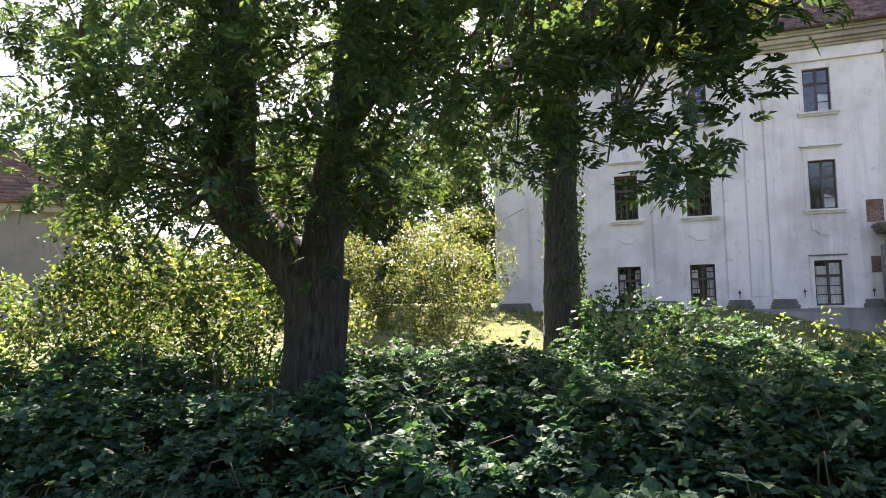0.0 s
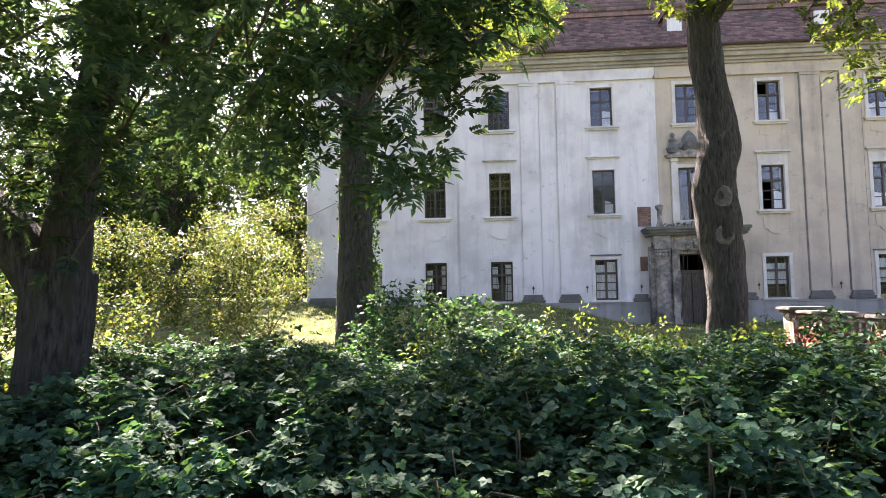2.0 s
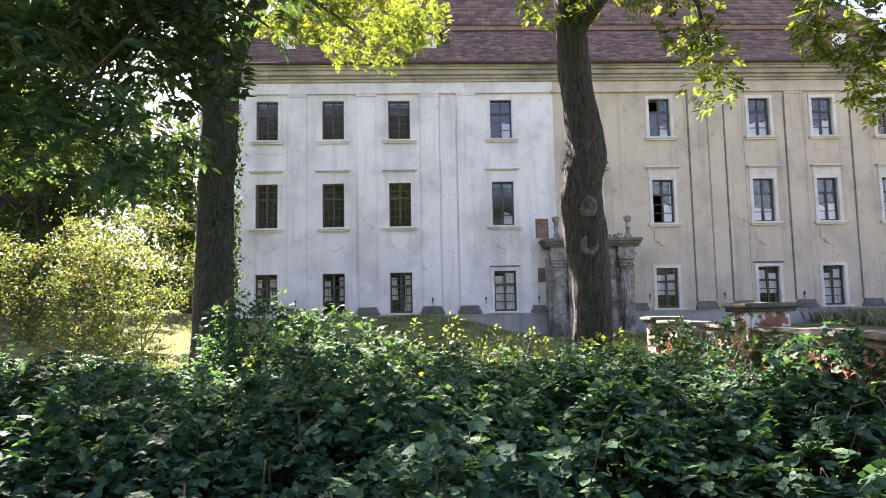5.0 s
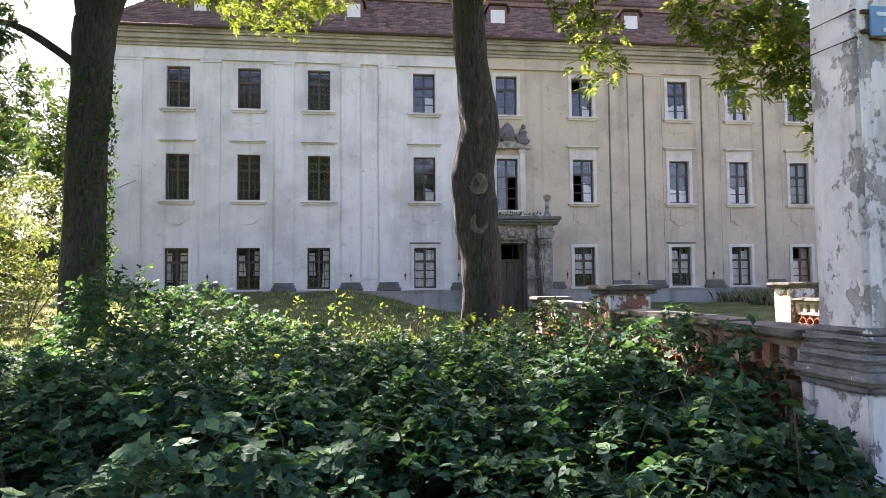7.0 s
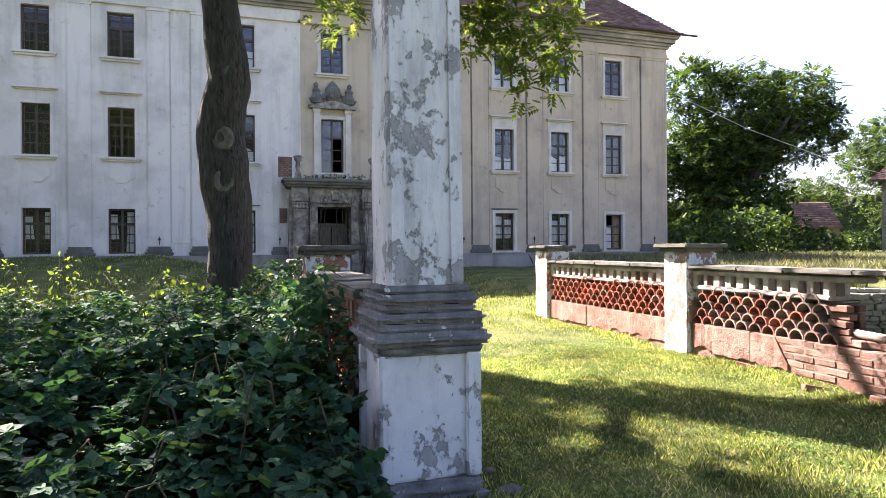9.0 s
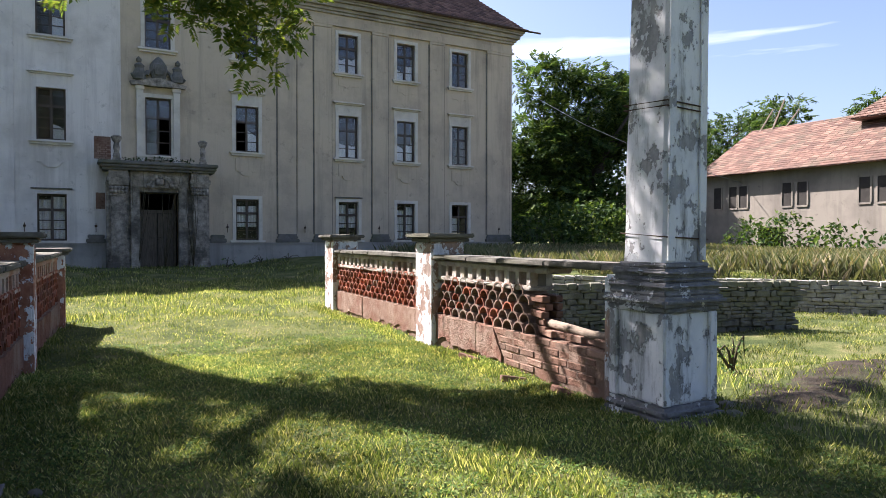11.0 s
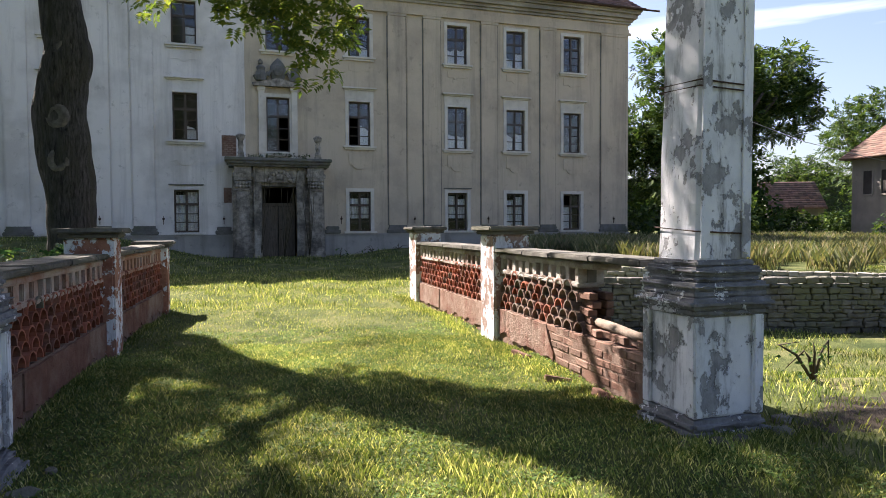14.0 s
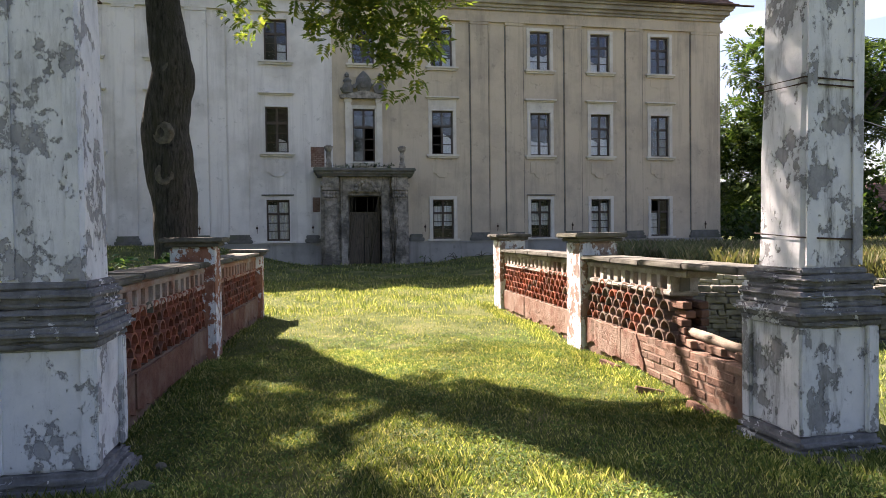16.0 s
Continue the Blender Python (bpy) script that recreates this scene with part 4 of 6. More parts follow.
# ---- parapets with half-round tiles ----
def arc_tile(r=0.098, t=0.014, depth=0.30, seg=7, squash=1.05):
    """Half-round clay tile lying with its open end to the face (axis along x)."""
    g = Geo()
    vs = []
    for k in range(seg + 1):
        a = math.pi * k / seg
        for rr in (r, r - t):
            for x in (0, depth):
                vs.append((x, -rr * math.cos(a), rr * squash * math.sin(a)))
    for k in range(seg):
        o, n = k * 4, k * 4 + 4
        g.f += [(o, n, n + 1, o + 1), (o + 2, o + 3, n + 3, n + 2), (o, o + 2, n + 2, n), (o + 1, n + 1, n + 3, o + 3)]
    g.v = vs
    me = bpy.data.meshes.new("clay_tile")
    me.from_pydata(g.v, [], g.f)
    return me


ARC, ARC_PALE = arc_tile(), arc_tile(0.105, 0.016)
ARC.materials.append(M_TERRA)
ARC_PALE.materials.append(M_TERRA_PALE)
BRICK = bpy.data.meshes.new("brick")
bm = bmesh.new()
bmesh.ops.create_cube(bm, size=1, matrix=Matrix.Diagonal((0.09, 0.255, 0.068, 1)))
bmesh.ops.bevel(bm, geom=bm.edges[:], offset=0.008, segments=1, affect="EDGES")
bm.to_mesh(BRICK)
bm.free()
BRICK.materials.append(M_BRICK)


def pier(parent, x, y, s=0.25, top=1.34, name="pier", material=None):
    g = Geo().box(x - s, x + s, y - s, y + s, -0.4, top, 0.02)
    pr = part(name, worn(g, 5, 0.008, 10.0, 0.03), material or M_PIER, parent, "whitewashed brick pier, paint worn")
    c = Geo().box(x - s - 0.05, x + s + 0.05, y - s - 0.05, y + s + 0.05, top, top + 0.05, 0.012).box(x - s - 0.10, x + s + 0.10, y - s - 0.10, y + s + 0.10, top + 0.05, top + 0.11, 0.015)
    part("pier_cap", worn(c, 4, 0.007, 12.0, 0.04), M_COPING, pr, "stone cap with lichen")
    return pr


def bay(parent, xa, ya, xb, yb, side, rndm, gap=0.0, pale=0.0, ragged=False, band=None, skin=None, bare=0.0):
    """One parapet bay from (xa, ya) to (xb, yb); side: +1 where the walk lies towards +x of it, -1 where it lies towards -x. gap: metres at the near end with nothing over the plinth. bare: metres at the near end where the render has fallen off the bricks."""
    L = math.hypot(xb - xa, yb - ya)
    yaw = math.atan2(-(xb - xa), yb - ya)
    base = Matrix.Translation((xa, ya, 0)) @ Matrix.Rotation(yaw, 4, "Z")

    def put(name, g, m, label=""):
        ob = part(name, g, m, parent, label)
        ob.matrix_basis = base
        return ob

    band = band or M_LIME
    H0, H1, H2, T = 0.42, 0.845, 1.08, 0.15
    put("plinth_wall", Geo().box(-T, T, 0, L, -0.4, H0 - 0.02, 0.01), M_MORTAR, "brick plinth, plaster mostly gone")
    # bricks laid on both faces of the plinth
    for s in (-1, 1):
        inner = s == side
        for row in range(5):
            z = 0.055 + row * 0.0775
            n = int(L / 0.27)
            for k in range(n):
                y = 0.14 + k * 0.27 + (0.13 if row % 2 else 0)
                if y > L - 0.12:
                    continue
                if not inner and row < 3:
                    continue
                if inner and y > bare + 0.1 + 0.12 * row and not (row == 0 and rndm.random() < 0.3):
                    continue
                push = rndm.uniform(-0.025, -0.011)
                if rndm.random() < (0.10 if row < 2 else 0.03):
                    continue
                share("brick", BRICK, base @ Matrix.Translation((s * (T - 0.022 + push), y, z)) @ Matrix.Rotation(rndm.uniform(-0.035, 0.035), 4, "Z") @ Matrix.Rotation(rndm.uniform(-0.03, 0.03), 4, "X"), parent)
    # washed render over the bricks, in uneven stretches
    y = bare
    while y < L - 0.1:
        w = min(rndm.uniform(0.5, 0.9), L - y)
        t = T + rndm.uniform(0.014, 0.03)
        low = rndm.uniform(0.03, 0.10)
        g = Geo()
        n = 6
        foot = [low + rndm.uniform(-0.03, 0.04) for _ in range(n + 1)]
        top = [H0 - 0.022 + rndm.uniform(-0.015, 0.0) for _ in range(n + 1)]
        if y == bare and bare > 0:
            top[0], top[1] = 0.12, 0.26
        ys = [y + w * q / n for q in range(n + 1)]
        face = [side * (t + rndm.uniform(-0.006, 0.006)) for _ in range(n + 1)]
        vs = [(f, yy, z) for f, yy, z in zip(face, ys, foot)] + [(f, yy, z) for f, yy, z in zip(face, ys, top)] + [(side * (T - 0.02), yy, z) for yy, z in zip(ys, foot)] + [(side * (T - 0.02), yy, z) for yy, z in zip(ys, top)]
        m = n + 1
        g.add(vs, [(q, q + 1, q + 1 + m, q + m) for q in range(n)] + [(q + m, q + 1 + m, q + 1 + 3 * m, q + 3 * m) for q in range(n)] + [(q, q + 2 * m, q + 1 + 2 * m, q + 1) for q in range(n)] + [(0, m, 3 * m, 2 * m), (n, n + 2 * m, n + 3 * m, n + m)])
        put("render_patch", g, skin or M_SKIN, "washed render left on the brick plinth")
        y += w + 0.003
    # tile field: rows of arcs, staggered
    pitch, rowh = 0.205, 0.098
    for row in range(5):
        z = H0 - 0.01 + row * rowh
        n = int((L - gap - 0.05) / pitch)
        for k in range(n + 1):
            y = L - 0.1 - k * pitch - (pitch / 2 if row % 2 else 0)
            lo = gap + (0.06 * row if ragged else 0.08) + (0.0 if not ragged else rndm.uniform(0, 0.08))
            if y < lo:
                continue
            if row == 4 and rndm.random() < 0.05:
                continue
            me = ARC_PALE if rndm.random() < pale * (1.6 - y / L) else ARC
            share("clay_tile", me, base @ Matrix.Translation((-0.15 + rndm.uniform(-0.012, 0.012), y, z)) @ Matrix.Rotation(rndm.uniform(-0.06, 0.06), 4, "X"), parent)
    # band of small posts between two strips
    e = gap + (0.12 if ragged else 0.0)
    put("lower_strip", worn(Geo().box(-T, T, e, L, H1, H1 + 0.055, 0.012), 14, 0.007, 9.0, 0.03), band)
    put("upper_strip", worn(Geo().box(-T, T, e - (0.3 if ragged else 0), L, H2 - 0.045, H2 + 0.02, 0.012), 14, 0.007, 9.0, 0.03), band)
    # dark sheet that stands in for the shade in the gaps between posts
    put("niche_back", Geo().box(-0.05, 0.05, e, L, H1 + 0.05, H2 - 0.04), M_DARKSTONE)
    n = max(2, int((L - e) / 0.215))
    for k in range(n + 1):
        y = e + 0.05 + (L - e - 0.10) * k / n
        w = 0.05 + rndm.uniform(-0.012, 0.02)
        put("post", Geo().box(-T + 0.012, T - 0.012, y - w, y + w, H1 + 0.05, H2 - 0.04, 0.008), band)
    # coping slabs, uneven
    y = 0.0
    while y < L - 0.02:
        w = min(rndm.uniform(0.7, 1.15), L - y)
        dz = rndm.uniform(-0.006, 0.01)
        ob = put("coping_slab", worn(Geo().box(-T - 0.07, T + 0.07, y + 0.004, y + w - 0.004, H2 + 0.024 + dz, H2 + 0.085 + dz, 0.014), 4, 0.008, 9.0, 0.05), M_COPING, "lichen-grey coping slab")
        y += w


rb = random.Random(21)
right_par = thing("parapet", "low parapet of brick, stacked half-round tiles and coping, partly collapsed", "parapet", "parapets along the path")
bay(right_par, 10.64, 4.62, 10.78, 7.95, -1, rb, gap=1.05, pale=0.75, ragged=True, skin=M_SKIN, bare=1.7)
bay(right_par, 10.80, 8.45, 10.90, 12.15, -1, rb, pale=0.06, skin=M_SKIN_PALE, bare=0.0)
pier(right_par, 10.80, 8.20)
pier(right_par, 10.93, 12.42)
part("pier", Geo().box(10.44, 10.80, 4.38, 4.62, -0.3, 1.08, 0.02), M_PIER, right_par)
# broken end of the tile field: stacked flat bricks
for row in range(5):
    for k in range(2):
        share("brick", BRICK, Matrix.Translation((10.64 + 0.13 * k + rb.uniform(-0.03, 0.03), 5.66 + 0.03 * row + rb.uniform(-0.06, 0.05), 0.47 + row * 0.076)) @ Euler((rb.uniform(-0.06, 0.06), 0, rb.uniform(-0.3, 0.3))).to_matrix().to_4x4(), right_par)
for k in range(5):
    share("brick", BRICK, Matrix.Translation((10.60 + 0.05 * (k % 2), 4.75 + 0.2 * k, 0.45)) @ Matrix.Rotation(rb.uniform(-0.3, 0.3), 4, "Z"), right_par)
left_par = thing("parapet", "low parapet of brick, stacked half-round tiles and coping, overgrown outside", "parapet", "parapets along the path")
bay(left_par, 5.70, 4.75, 5.85, 8.25, 1, rb, pale=0.04, band=M_BAND, skin=M_SKIN, bare=0.0)
bay(left_par, 5.88, 8.75, 6.06, 12.18, 1, rb, band=M_BAND, skin=M_SKIN, bare=0.0)
pier(left_par, 5.86, 8.50, material=M_PIER_BRICK)
pier(left_par, 6.08, 12.40, 0.22, 1.12, material=M_PIER_BRICK)
# pale drain pipes stacked at the near end of the tiles
for y, z in ((4.93, 0.74), (4.87, 0.60), (4.93, 0.47)):
    g = Geo()
    seg = 16
    vs = [(x, y + r * math.cos(2 * math.pi * k / seg), z + r * math.sin(2 * math.pi * k / seg)) for r, x in ((0.075, 5.52), (0.075, 5.89), (0.06, 5.89), (0.06, 5.52)) for k in range(seg)]
    g.add(vs, [(i * seg + k, i * seg + (k + 1) % seg, ((i + 1) % 4) * seg + (k + 1) % seg, ((i + 1) % 4) * seg + k) for i in range(4) for k in range(seg)])
    part("pipe", g, M_TERRA_PALE, left_par, "pale clay pipe end")
log = tagged(part("log", Geo().tube([(10.66, 4.66, 0.515), (10.62, 4.95, 0.50), (10.64, 5.3, 0.52), (10.62, 5.66, 0.55)], [0.035, 0.042, 0.045, 0.04], 10, 0.1), M_LOG, smooth=True), "bare crooked log lying on the broken parapet", "log")


# ---- dry-stone walls ----
# rubble stone with lichen, darkened to put the wall's shade into the colour
M_STONE_DARK = rough_mat("lichened_shade_dark_rubble", (0.06, 0.056, 0.05), (0.165, 0.155, 0.135), 5.0, (0.11, 0.115, 0.075), 14, 0.9, 0.03, per_piece=0.4)
def stone_wall(a, b, z0, z1, label, seed, stone=0.3, material=None):
    material = material or M_STONE
    a, b = Vector(a), Vector(b)
    L = (b - a).length
    w = thing("stone_wall", label, "wall", kind="structure")
    base = Matrix.Translation(a) @ Matrix.Rotation(math.atan2(b.y - a.y, b.x - a.x), 4, "Z")
    ob = part("wall_core", Geo().box(0, L, -0.17, 0.17, z0 - 0.3, z1 - 0.04), M_DARKSTONE, w)
    ob.matrix_basis = base
    r = random.Random(seed)
    z, count = z0, 0
    many = Geo()
    while z < z1 - 0.03:
        h = r.uniform(0.06, 0.13)
        x = r.uniform(-0.2, 0)
        while x < L:
            ln = r.uniform(0.10, 0.32) * stone / 0.3
            bm = bmesh.new()
            bmesh.ops.create_cube(bm, size=1, matrix=Matrix.LocRotScale((x + ln / 2, -0.16 + r.uniform(-0.03, 0.02), z + h / 2), Euler((0, r.uniform(-0.08, 0.08), r.uniform(-0.08, 0.08))), (ln * 0.95, 0.16, h * 0.92)))
            for v in bm.verts:
                v.co += Vector((r.uniform(-0.02, 0.02), r.uniform(-0.015, 0.015), r.uniform(-0.015, 0.015)))
            bmesh.ops.bevel(bm, geom=bm.edges[:], offset=0.012, segments=1, affect="EDGES")
            if count < 140:
                g = Geo().take(bm)
                s = part("stone", g, material, w)
                s.matrix_basis = base
            else:
                many.take(bm)
            count += 1
            x += ln
        z += h
    if many.v:
        ob = part("stones", many, material, w)
        ob.matrix_basis = base
        tagged(ob, kind="stuff")
    return w


stone_wall((11.5, 11.6, 0), (19.4, 8.85, 0), -0.65, 0.42, "rough dry-stone wall in shade, weeds at its foot", 1, 0.3, M_STONE_DARK)
stone_wall((16.6, 17.0, 0), (28.6, 3.85, 0), -0.6, 0.33, "long pale dry-stone terrace wall", 2, 0.36)


# ---- far buildings ----
def slope_tiles(a, b, c, d, n, parent, m=None, tile=0.5):
    ob = part("roof_tiles", roof_slope(a, b, c, d, n, "", tile), m or M_ROOF_RED, parent)
    return ob


barn = thing("barn", "long two-storey barn, grey plaster and orange tiles", "barn")
# front faces -x, runs along y
bx0, bx1, by0, by1 = 41.5, 51.5, 2.0, 29.0
part("wall", Geo().box(bx0, bx0 + 0.5, by0, 23.6, -0.5, 5.3), M_BARN, barn, "stained grey plaster wall")
for box in ((bx0, bx0 + 0.5, 23.6, by1, 2.0, 5.3), (bx0, bx0 + 0.5, 25.2, by1, -0.5, 2.0), (bx0 + 0.5, bx1, by1 - 0.5, by1, -0.5, 5.3), (bx0 + 0.5, bx1, by0, by0 + 0.5, -0.5, 5.3), (bx1 - 0.5, bx1, by0 + 0.5, by1 - 0.5, -0.5, 5.3)):
    part("wall", Geo().box(*box), M_BARN, barn)
part("dark_opening", Geo().box(bx0 + 0.6, bx0 + 0.7, 23.3, 25.4, -0.4, 2.1), M_DARK, barn)
for y in (28.0, 26.9, 26.2, 23.4, 22.5, 19.2, 18.3):
    w = part("window", Geo().box(bx0 - 0.05, bx0 - 0.002, y - 0.32, y + 0.32, 3.1, 3.2).box(bx0 - 0.05, bx0 - 0.002, y - 0.36, y - 0.27, 3.2, 4.5).box(bx0 - 0.05, bx0 - 0.002, y + 0.27, y + 0.36, 3.2, 4.5), M_BARN, barn)
    part("pane", Geo().box(bx0 - 0.012, bx0 - 0.002, y - 0.27, y + 0.27, 3.2, 4.5), M_DARK, w)
part("hay_door", Geo().box(bx0 - 0.06, bx0 - 0.002, 14.6, 16.8, 1.0, 4.7), M_DARK, barn)
rf = part("roof", Geo().add([(bx0 - 0.6, by0 - 0.4, 5.2), (bx0 - 0.6, by1 + 0.4, 5.2), (bx0 + 5, by1 + 0.2, 8.6), (bx0 + 5, by0 - 0.4, 8.6), (bx1 + 0.6, by0 - 0.4, 5.2), (bx1 + 0.6, by1 + 0.4, 5.2)], [(0, 1, 2, 3), (3, 2, 5, 4), (0, 3, 4), (1, 5, 2), (0, 4, 5, 1)]), M_ROOF_RED, barn, "orange tiled roof, sagging")
slope_tiles((bx0 - 0.6, by1 + 0.4, 5.22), (bx0 - 0.6, by0 - 0.4, 5.22), (bx0 + 5, by1 + 0.2, 8.64), (bx0 + 5, by0 - 0.4, 8.64), 24, rf)
up = part("upper_roof", Geo().add([(bx0 + 2.6, by0, 8.0), (bx0 + 2.6, 21.5, 8.0), (bx0 + 6.4, 19.0, 10.9), (bx0 + 6.4, by0, 10.9), (bx0 + 9, by0, 8.0), (bx0 + 9, 21.5, 8.0)], [(0, 1, 2, 3), (3, 2, 5, 4), (1, 5, 2), (0, 3, 4), (0, 4, 5, 1)]), M_ROOF_RED, barn)
slope_tiles((bx0 + 2.6, 21.5, 8.03), (bx0 + 2.6, by0, 8.03), (bx0 + 6.4, 19.0, 10.94), (bx0 + 6.4, by0, 10.94), 18, up)
for y, dz in ((28.6, 1.8), (27.6, 2.3), (26.9, 1.5)):
    part("bare_rafter", Geo().tube([(bx0 + 4.4, y, 7.9), (bx0 + 5.6, y - 1.2 + 0.4 * dz, 8.2 + dz)], [0.07, 0.05], 6), M_LOG, barn)

cottage = thing("cottage", "small ruined cottage with a pale gable and a sagging tiled roof", "house", at=(58.6, 50.5, 0.4))
cottage.scale = (0.8, 0.8, 0.86)
cottage.rotation_euler = (0, 0, 1.13)
part("wall", Geo().box(-3.2, 3.2, -3, 3, -0.3, 3.4), M_BARN, cottage)
part("gable", Geo().prism([(-3.2, 3.4), (3.2, 3.4), (0, 6.0)], 2.7, 3.001), M_TRIM, cottage, "pale plastered gable")
rf = part("roof", Geo().add([(-3.7, -3.2, 3.1), (-3.7, 3.4, 3.1), (0, 3.4, 6.1), (0, -3.2, 6.1), (3.7, -3.2, 3.1), (3.7, 3.4, 3.1), (-3.7, -3.2, 3.0), (-3.7, 3.4, 3.0), (0, 3.4, 5.98), (0, -3.2, 5.98), (3.7, -3.2, 3.0), (3.7, 3.4, 3.0)], [(0, 1, 2, 3), (3, 2, 5, 4), (6, 9, 8, 7), (9, 10, 11, 8), (0, 3, 9, 6), (3, 4, 10, 9), (1, 7, 8, 2), (2, 8, 11, 5), (0, 6, 7, 1), (4, 5, 11, 10)]), M_ROOF, cottage)
slope_tiles((3.7, -3.2, 3.12), (3.7, 3.4, 3.12), (0, -3.2, 6.14), (0, 3.4, 6.14), 12, rf, M_ROOF)
slope_tiles((-3.7, 3.4, 3.12), (-3.7, -3.2, 3.12), (0, 3.4, 6.14), (0, -3.2, 6.14), 12, rf, M_ROOF)

wing = thing("side_building", "grey plastered outbuilding with an orange hipped roof", "house")
wr = Matrix.Translation((-25.5, 21.8, 0)) @ Matrix.Rotation(math.atan2(-0.75, -0.66), 4, "Z")


def wput(name, g, m, parent=None, label=""):
    ob = part(name, g, m, parent or wing, label)
    if parent is None:
        ob.matrix_basis = wr
    return ob


# local x runs away along the front, local -y is the far side
wput("wall", Geo().box(0, 22, -8, 0, -0.5, 6.0), M_BARN, None, "stained plaster wall")
for x in (3.6, 7.2, 10.8):
    for z in (1.1, 3.9):
        w = wput("window", Geo().box(x - 0.6, x + 0.6, 0.002, 0.06, z - 0.12, z).box(x - 0.6, x - 0.48, 0.002, 0.05, z, z + 1.4).box(x + 0.48, x + 0.6, 0.002, 0.05, z, z + 1.4), M_BARN)
        part("pane", Geo().box(x - 0.48, x + 0.48, 0.002, 0.02, z, z + 1.35), M_DARK, w)
wput("eaves", Geo().box(-0.4, 22, -0.1, 0.35, 5.9, 6.25, 0.03), M_CORNICE)
rf = wput("roof", Geo().add([(-0.6, 0.6, 6.2), (22, 0.6, 6.2), (22, -8.6, 6.2), (-0.6, -8.6, 6.2), (4, -4, 10.4), (22, -4, 10.4)], [(0, 1, 5, 4), (1, 2, 5), (2, 3, 4, 5), (3, 0, 4), (3, 2, 1, 0)]), M_ROOF_RED, None, "orange tiled hipped roof, mossy")
slope_tiles((22, 0.6, 6.24), (-0.6, 0.6, 6.24), (22, -4, 10.45), (4, -4, 10.45), 22, rf)

# loose bricks fallen from the parapet
for x, y, a in ((10.36, 6.7, 0.4), (10.30, 5.75, 1.2), (10.40, 5.1, 0.1)):
    lb = tagged(new("loose_brick", BRICK), "broken red brick lying in the grass by the parapet", "brick", "fallen bricks")
    lb.matrix_basis = Matrix.Translation((x, y, float(ground_z(x, y)) + 0.015)) @ Euler((0.15, 0.2, a)).to_matrix().to_4x4()


# rubble at the feet of the gate pillars
rr = random.Random(44)
for k in range(16):
    px, py = ((10.58, 4.10) if k % 4 else (5.80, 4.46))
    a = rr.uniform(-2.6, 0.5)
    x, y = px + 0.52 * math.cos(a) + rr.uniform(-0.08, 0.3), py + 0.5 * math.sin(a) + rr.uniform(-0.1, 0.05)
    bm = bmesh.new()
    bmesh.ops.create_icosphere(bm, subdivisions=2, radius=rr.uniform(0.03, 0.085))
    for v in bm.verts:
        v.co = Vector((v.co.x * 1.3, v.co.y, v.co.z * 0.6)) * (1 + 0.35 * noise.noise(v.co * 16 + Vector((k, 0, 0))))
    st = part("rubble_stone", Geo().take(bm), M_STONE_DARK, None)
    st.location = (x, y, float(ground_z(x, y)) + 0.015)
    st.rotation_euler = (0, 0, rr.uniform(0, 6.28))
    tagged(st, "broken grey stone lying at the foot of a pillar", "stone", "rubble by the gate")
# a low ridge of bare earth beside the gate
n, m = 40, 10
vs = []
for i in range(n + 1):
    for j in range(m + 1):
        x = 10.95 + 4.2 * i / n
        y = 3.75 + 0.20 * (x - 11) + (j / m - 0.5) * (0.9 + 0.2 * math.sin(i * 0.7))
        up = math.sin(math.pi * i / n) ** 0.5 * math.sin(math.pi * j / m) * (0.055 + 0.05 * noise.noise(Vector((x * 2.5, y * 2.5, 0))))
        vs.append((x, y, float(ground_z(x, y)) - 0.015 + up + 0.012 * noise.noise(Vector((x * 9, y * 9, 3)))))
tagged(part("earth_ridge", Geo().add(vs, [(i * (m + 1) + j, (i + 1) * (m + 1) + j, (i + 1) * (m + 1) + j + 1, i * (m + 1) + j + 1) for i in range(n) for j in range(m)]), M_EARTH, None, "", True), "low ridge of dark bare earth in the grass", "earth", kind="structure")


# ---- trees ----
def leaves(name, places, size, material, parent, kind="spray", tilt=0.55, label=""):
    n = len(places)
    sizes = size * rng.uniform(0.7, 1.25, n)
    base, fc = {"spray": (SPRAY, SPRAY_F), "trio": (TRIO, TRIO_F), "round": (ROUND_TRIO, ROUND_TRIO_F), "broad": (BROAD, BROAD_F), "leaf": (LEAF, LEAF_F), "narrow": (NARROW, LEAF_F)}[kind]
    ob = part(name, scatter(base, fc, places, sizes, tilt), material, parent, label)
    return ob


def twigs(parent, start, blob, n, rnd, r=0.03, name="branch"):
    """Thin branches from a limb's end out into a leaf mass."""
    cx, cy, cz, rx, ry, rz = blob[:6]
    for _ in range(n):
        d = Vector((rnd.gauss(0, 1), rnd.gauss(0, 1), rnd.gauss(0, 1))).normalized()
        end = Vector((cx + d.x * rx * 0.85, cy + d.y * ry * 0.85, cz + d.z * rz * 0.85))
        s = Vector(start)
        mid = s.lerp(end, 0.5) + Vector((rnd.uniform(-0.2, 0.2), rnd.uniform(-0.2, 0.2), rnd.uniform(0.0, 0.35)))
        part(name, Geo().tube([s, s.lerp(mid, 0.5) + Vector((0, 0, 0.08)), mid, end], [r, r * 0.8, r * 0.55, r * 0.2], 5), M_TWIG, parent, "", True)


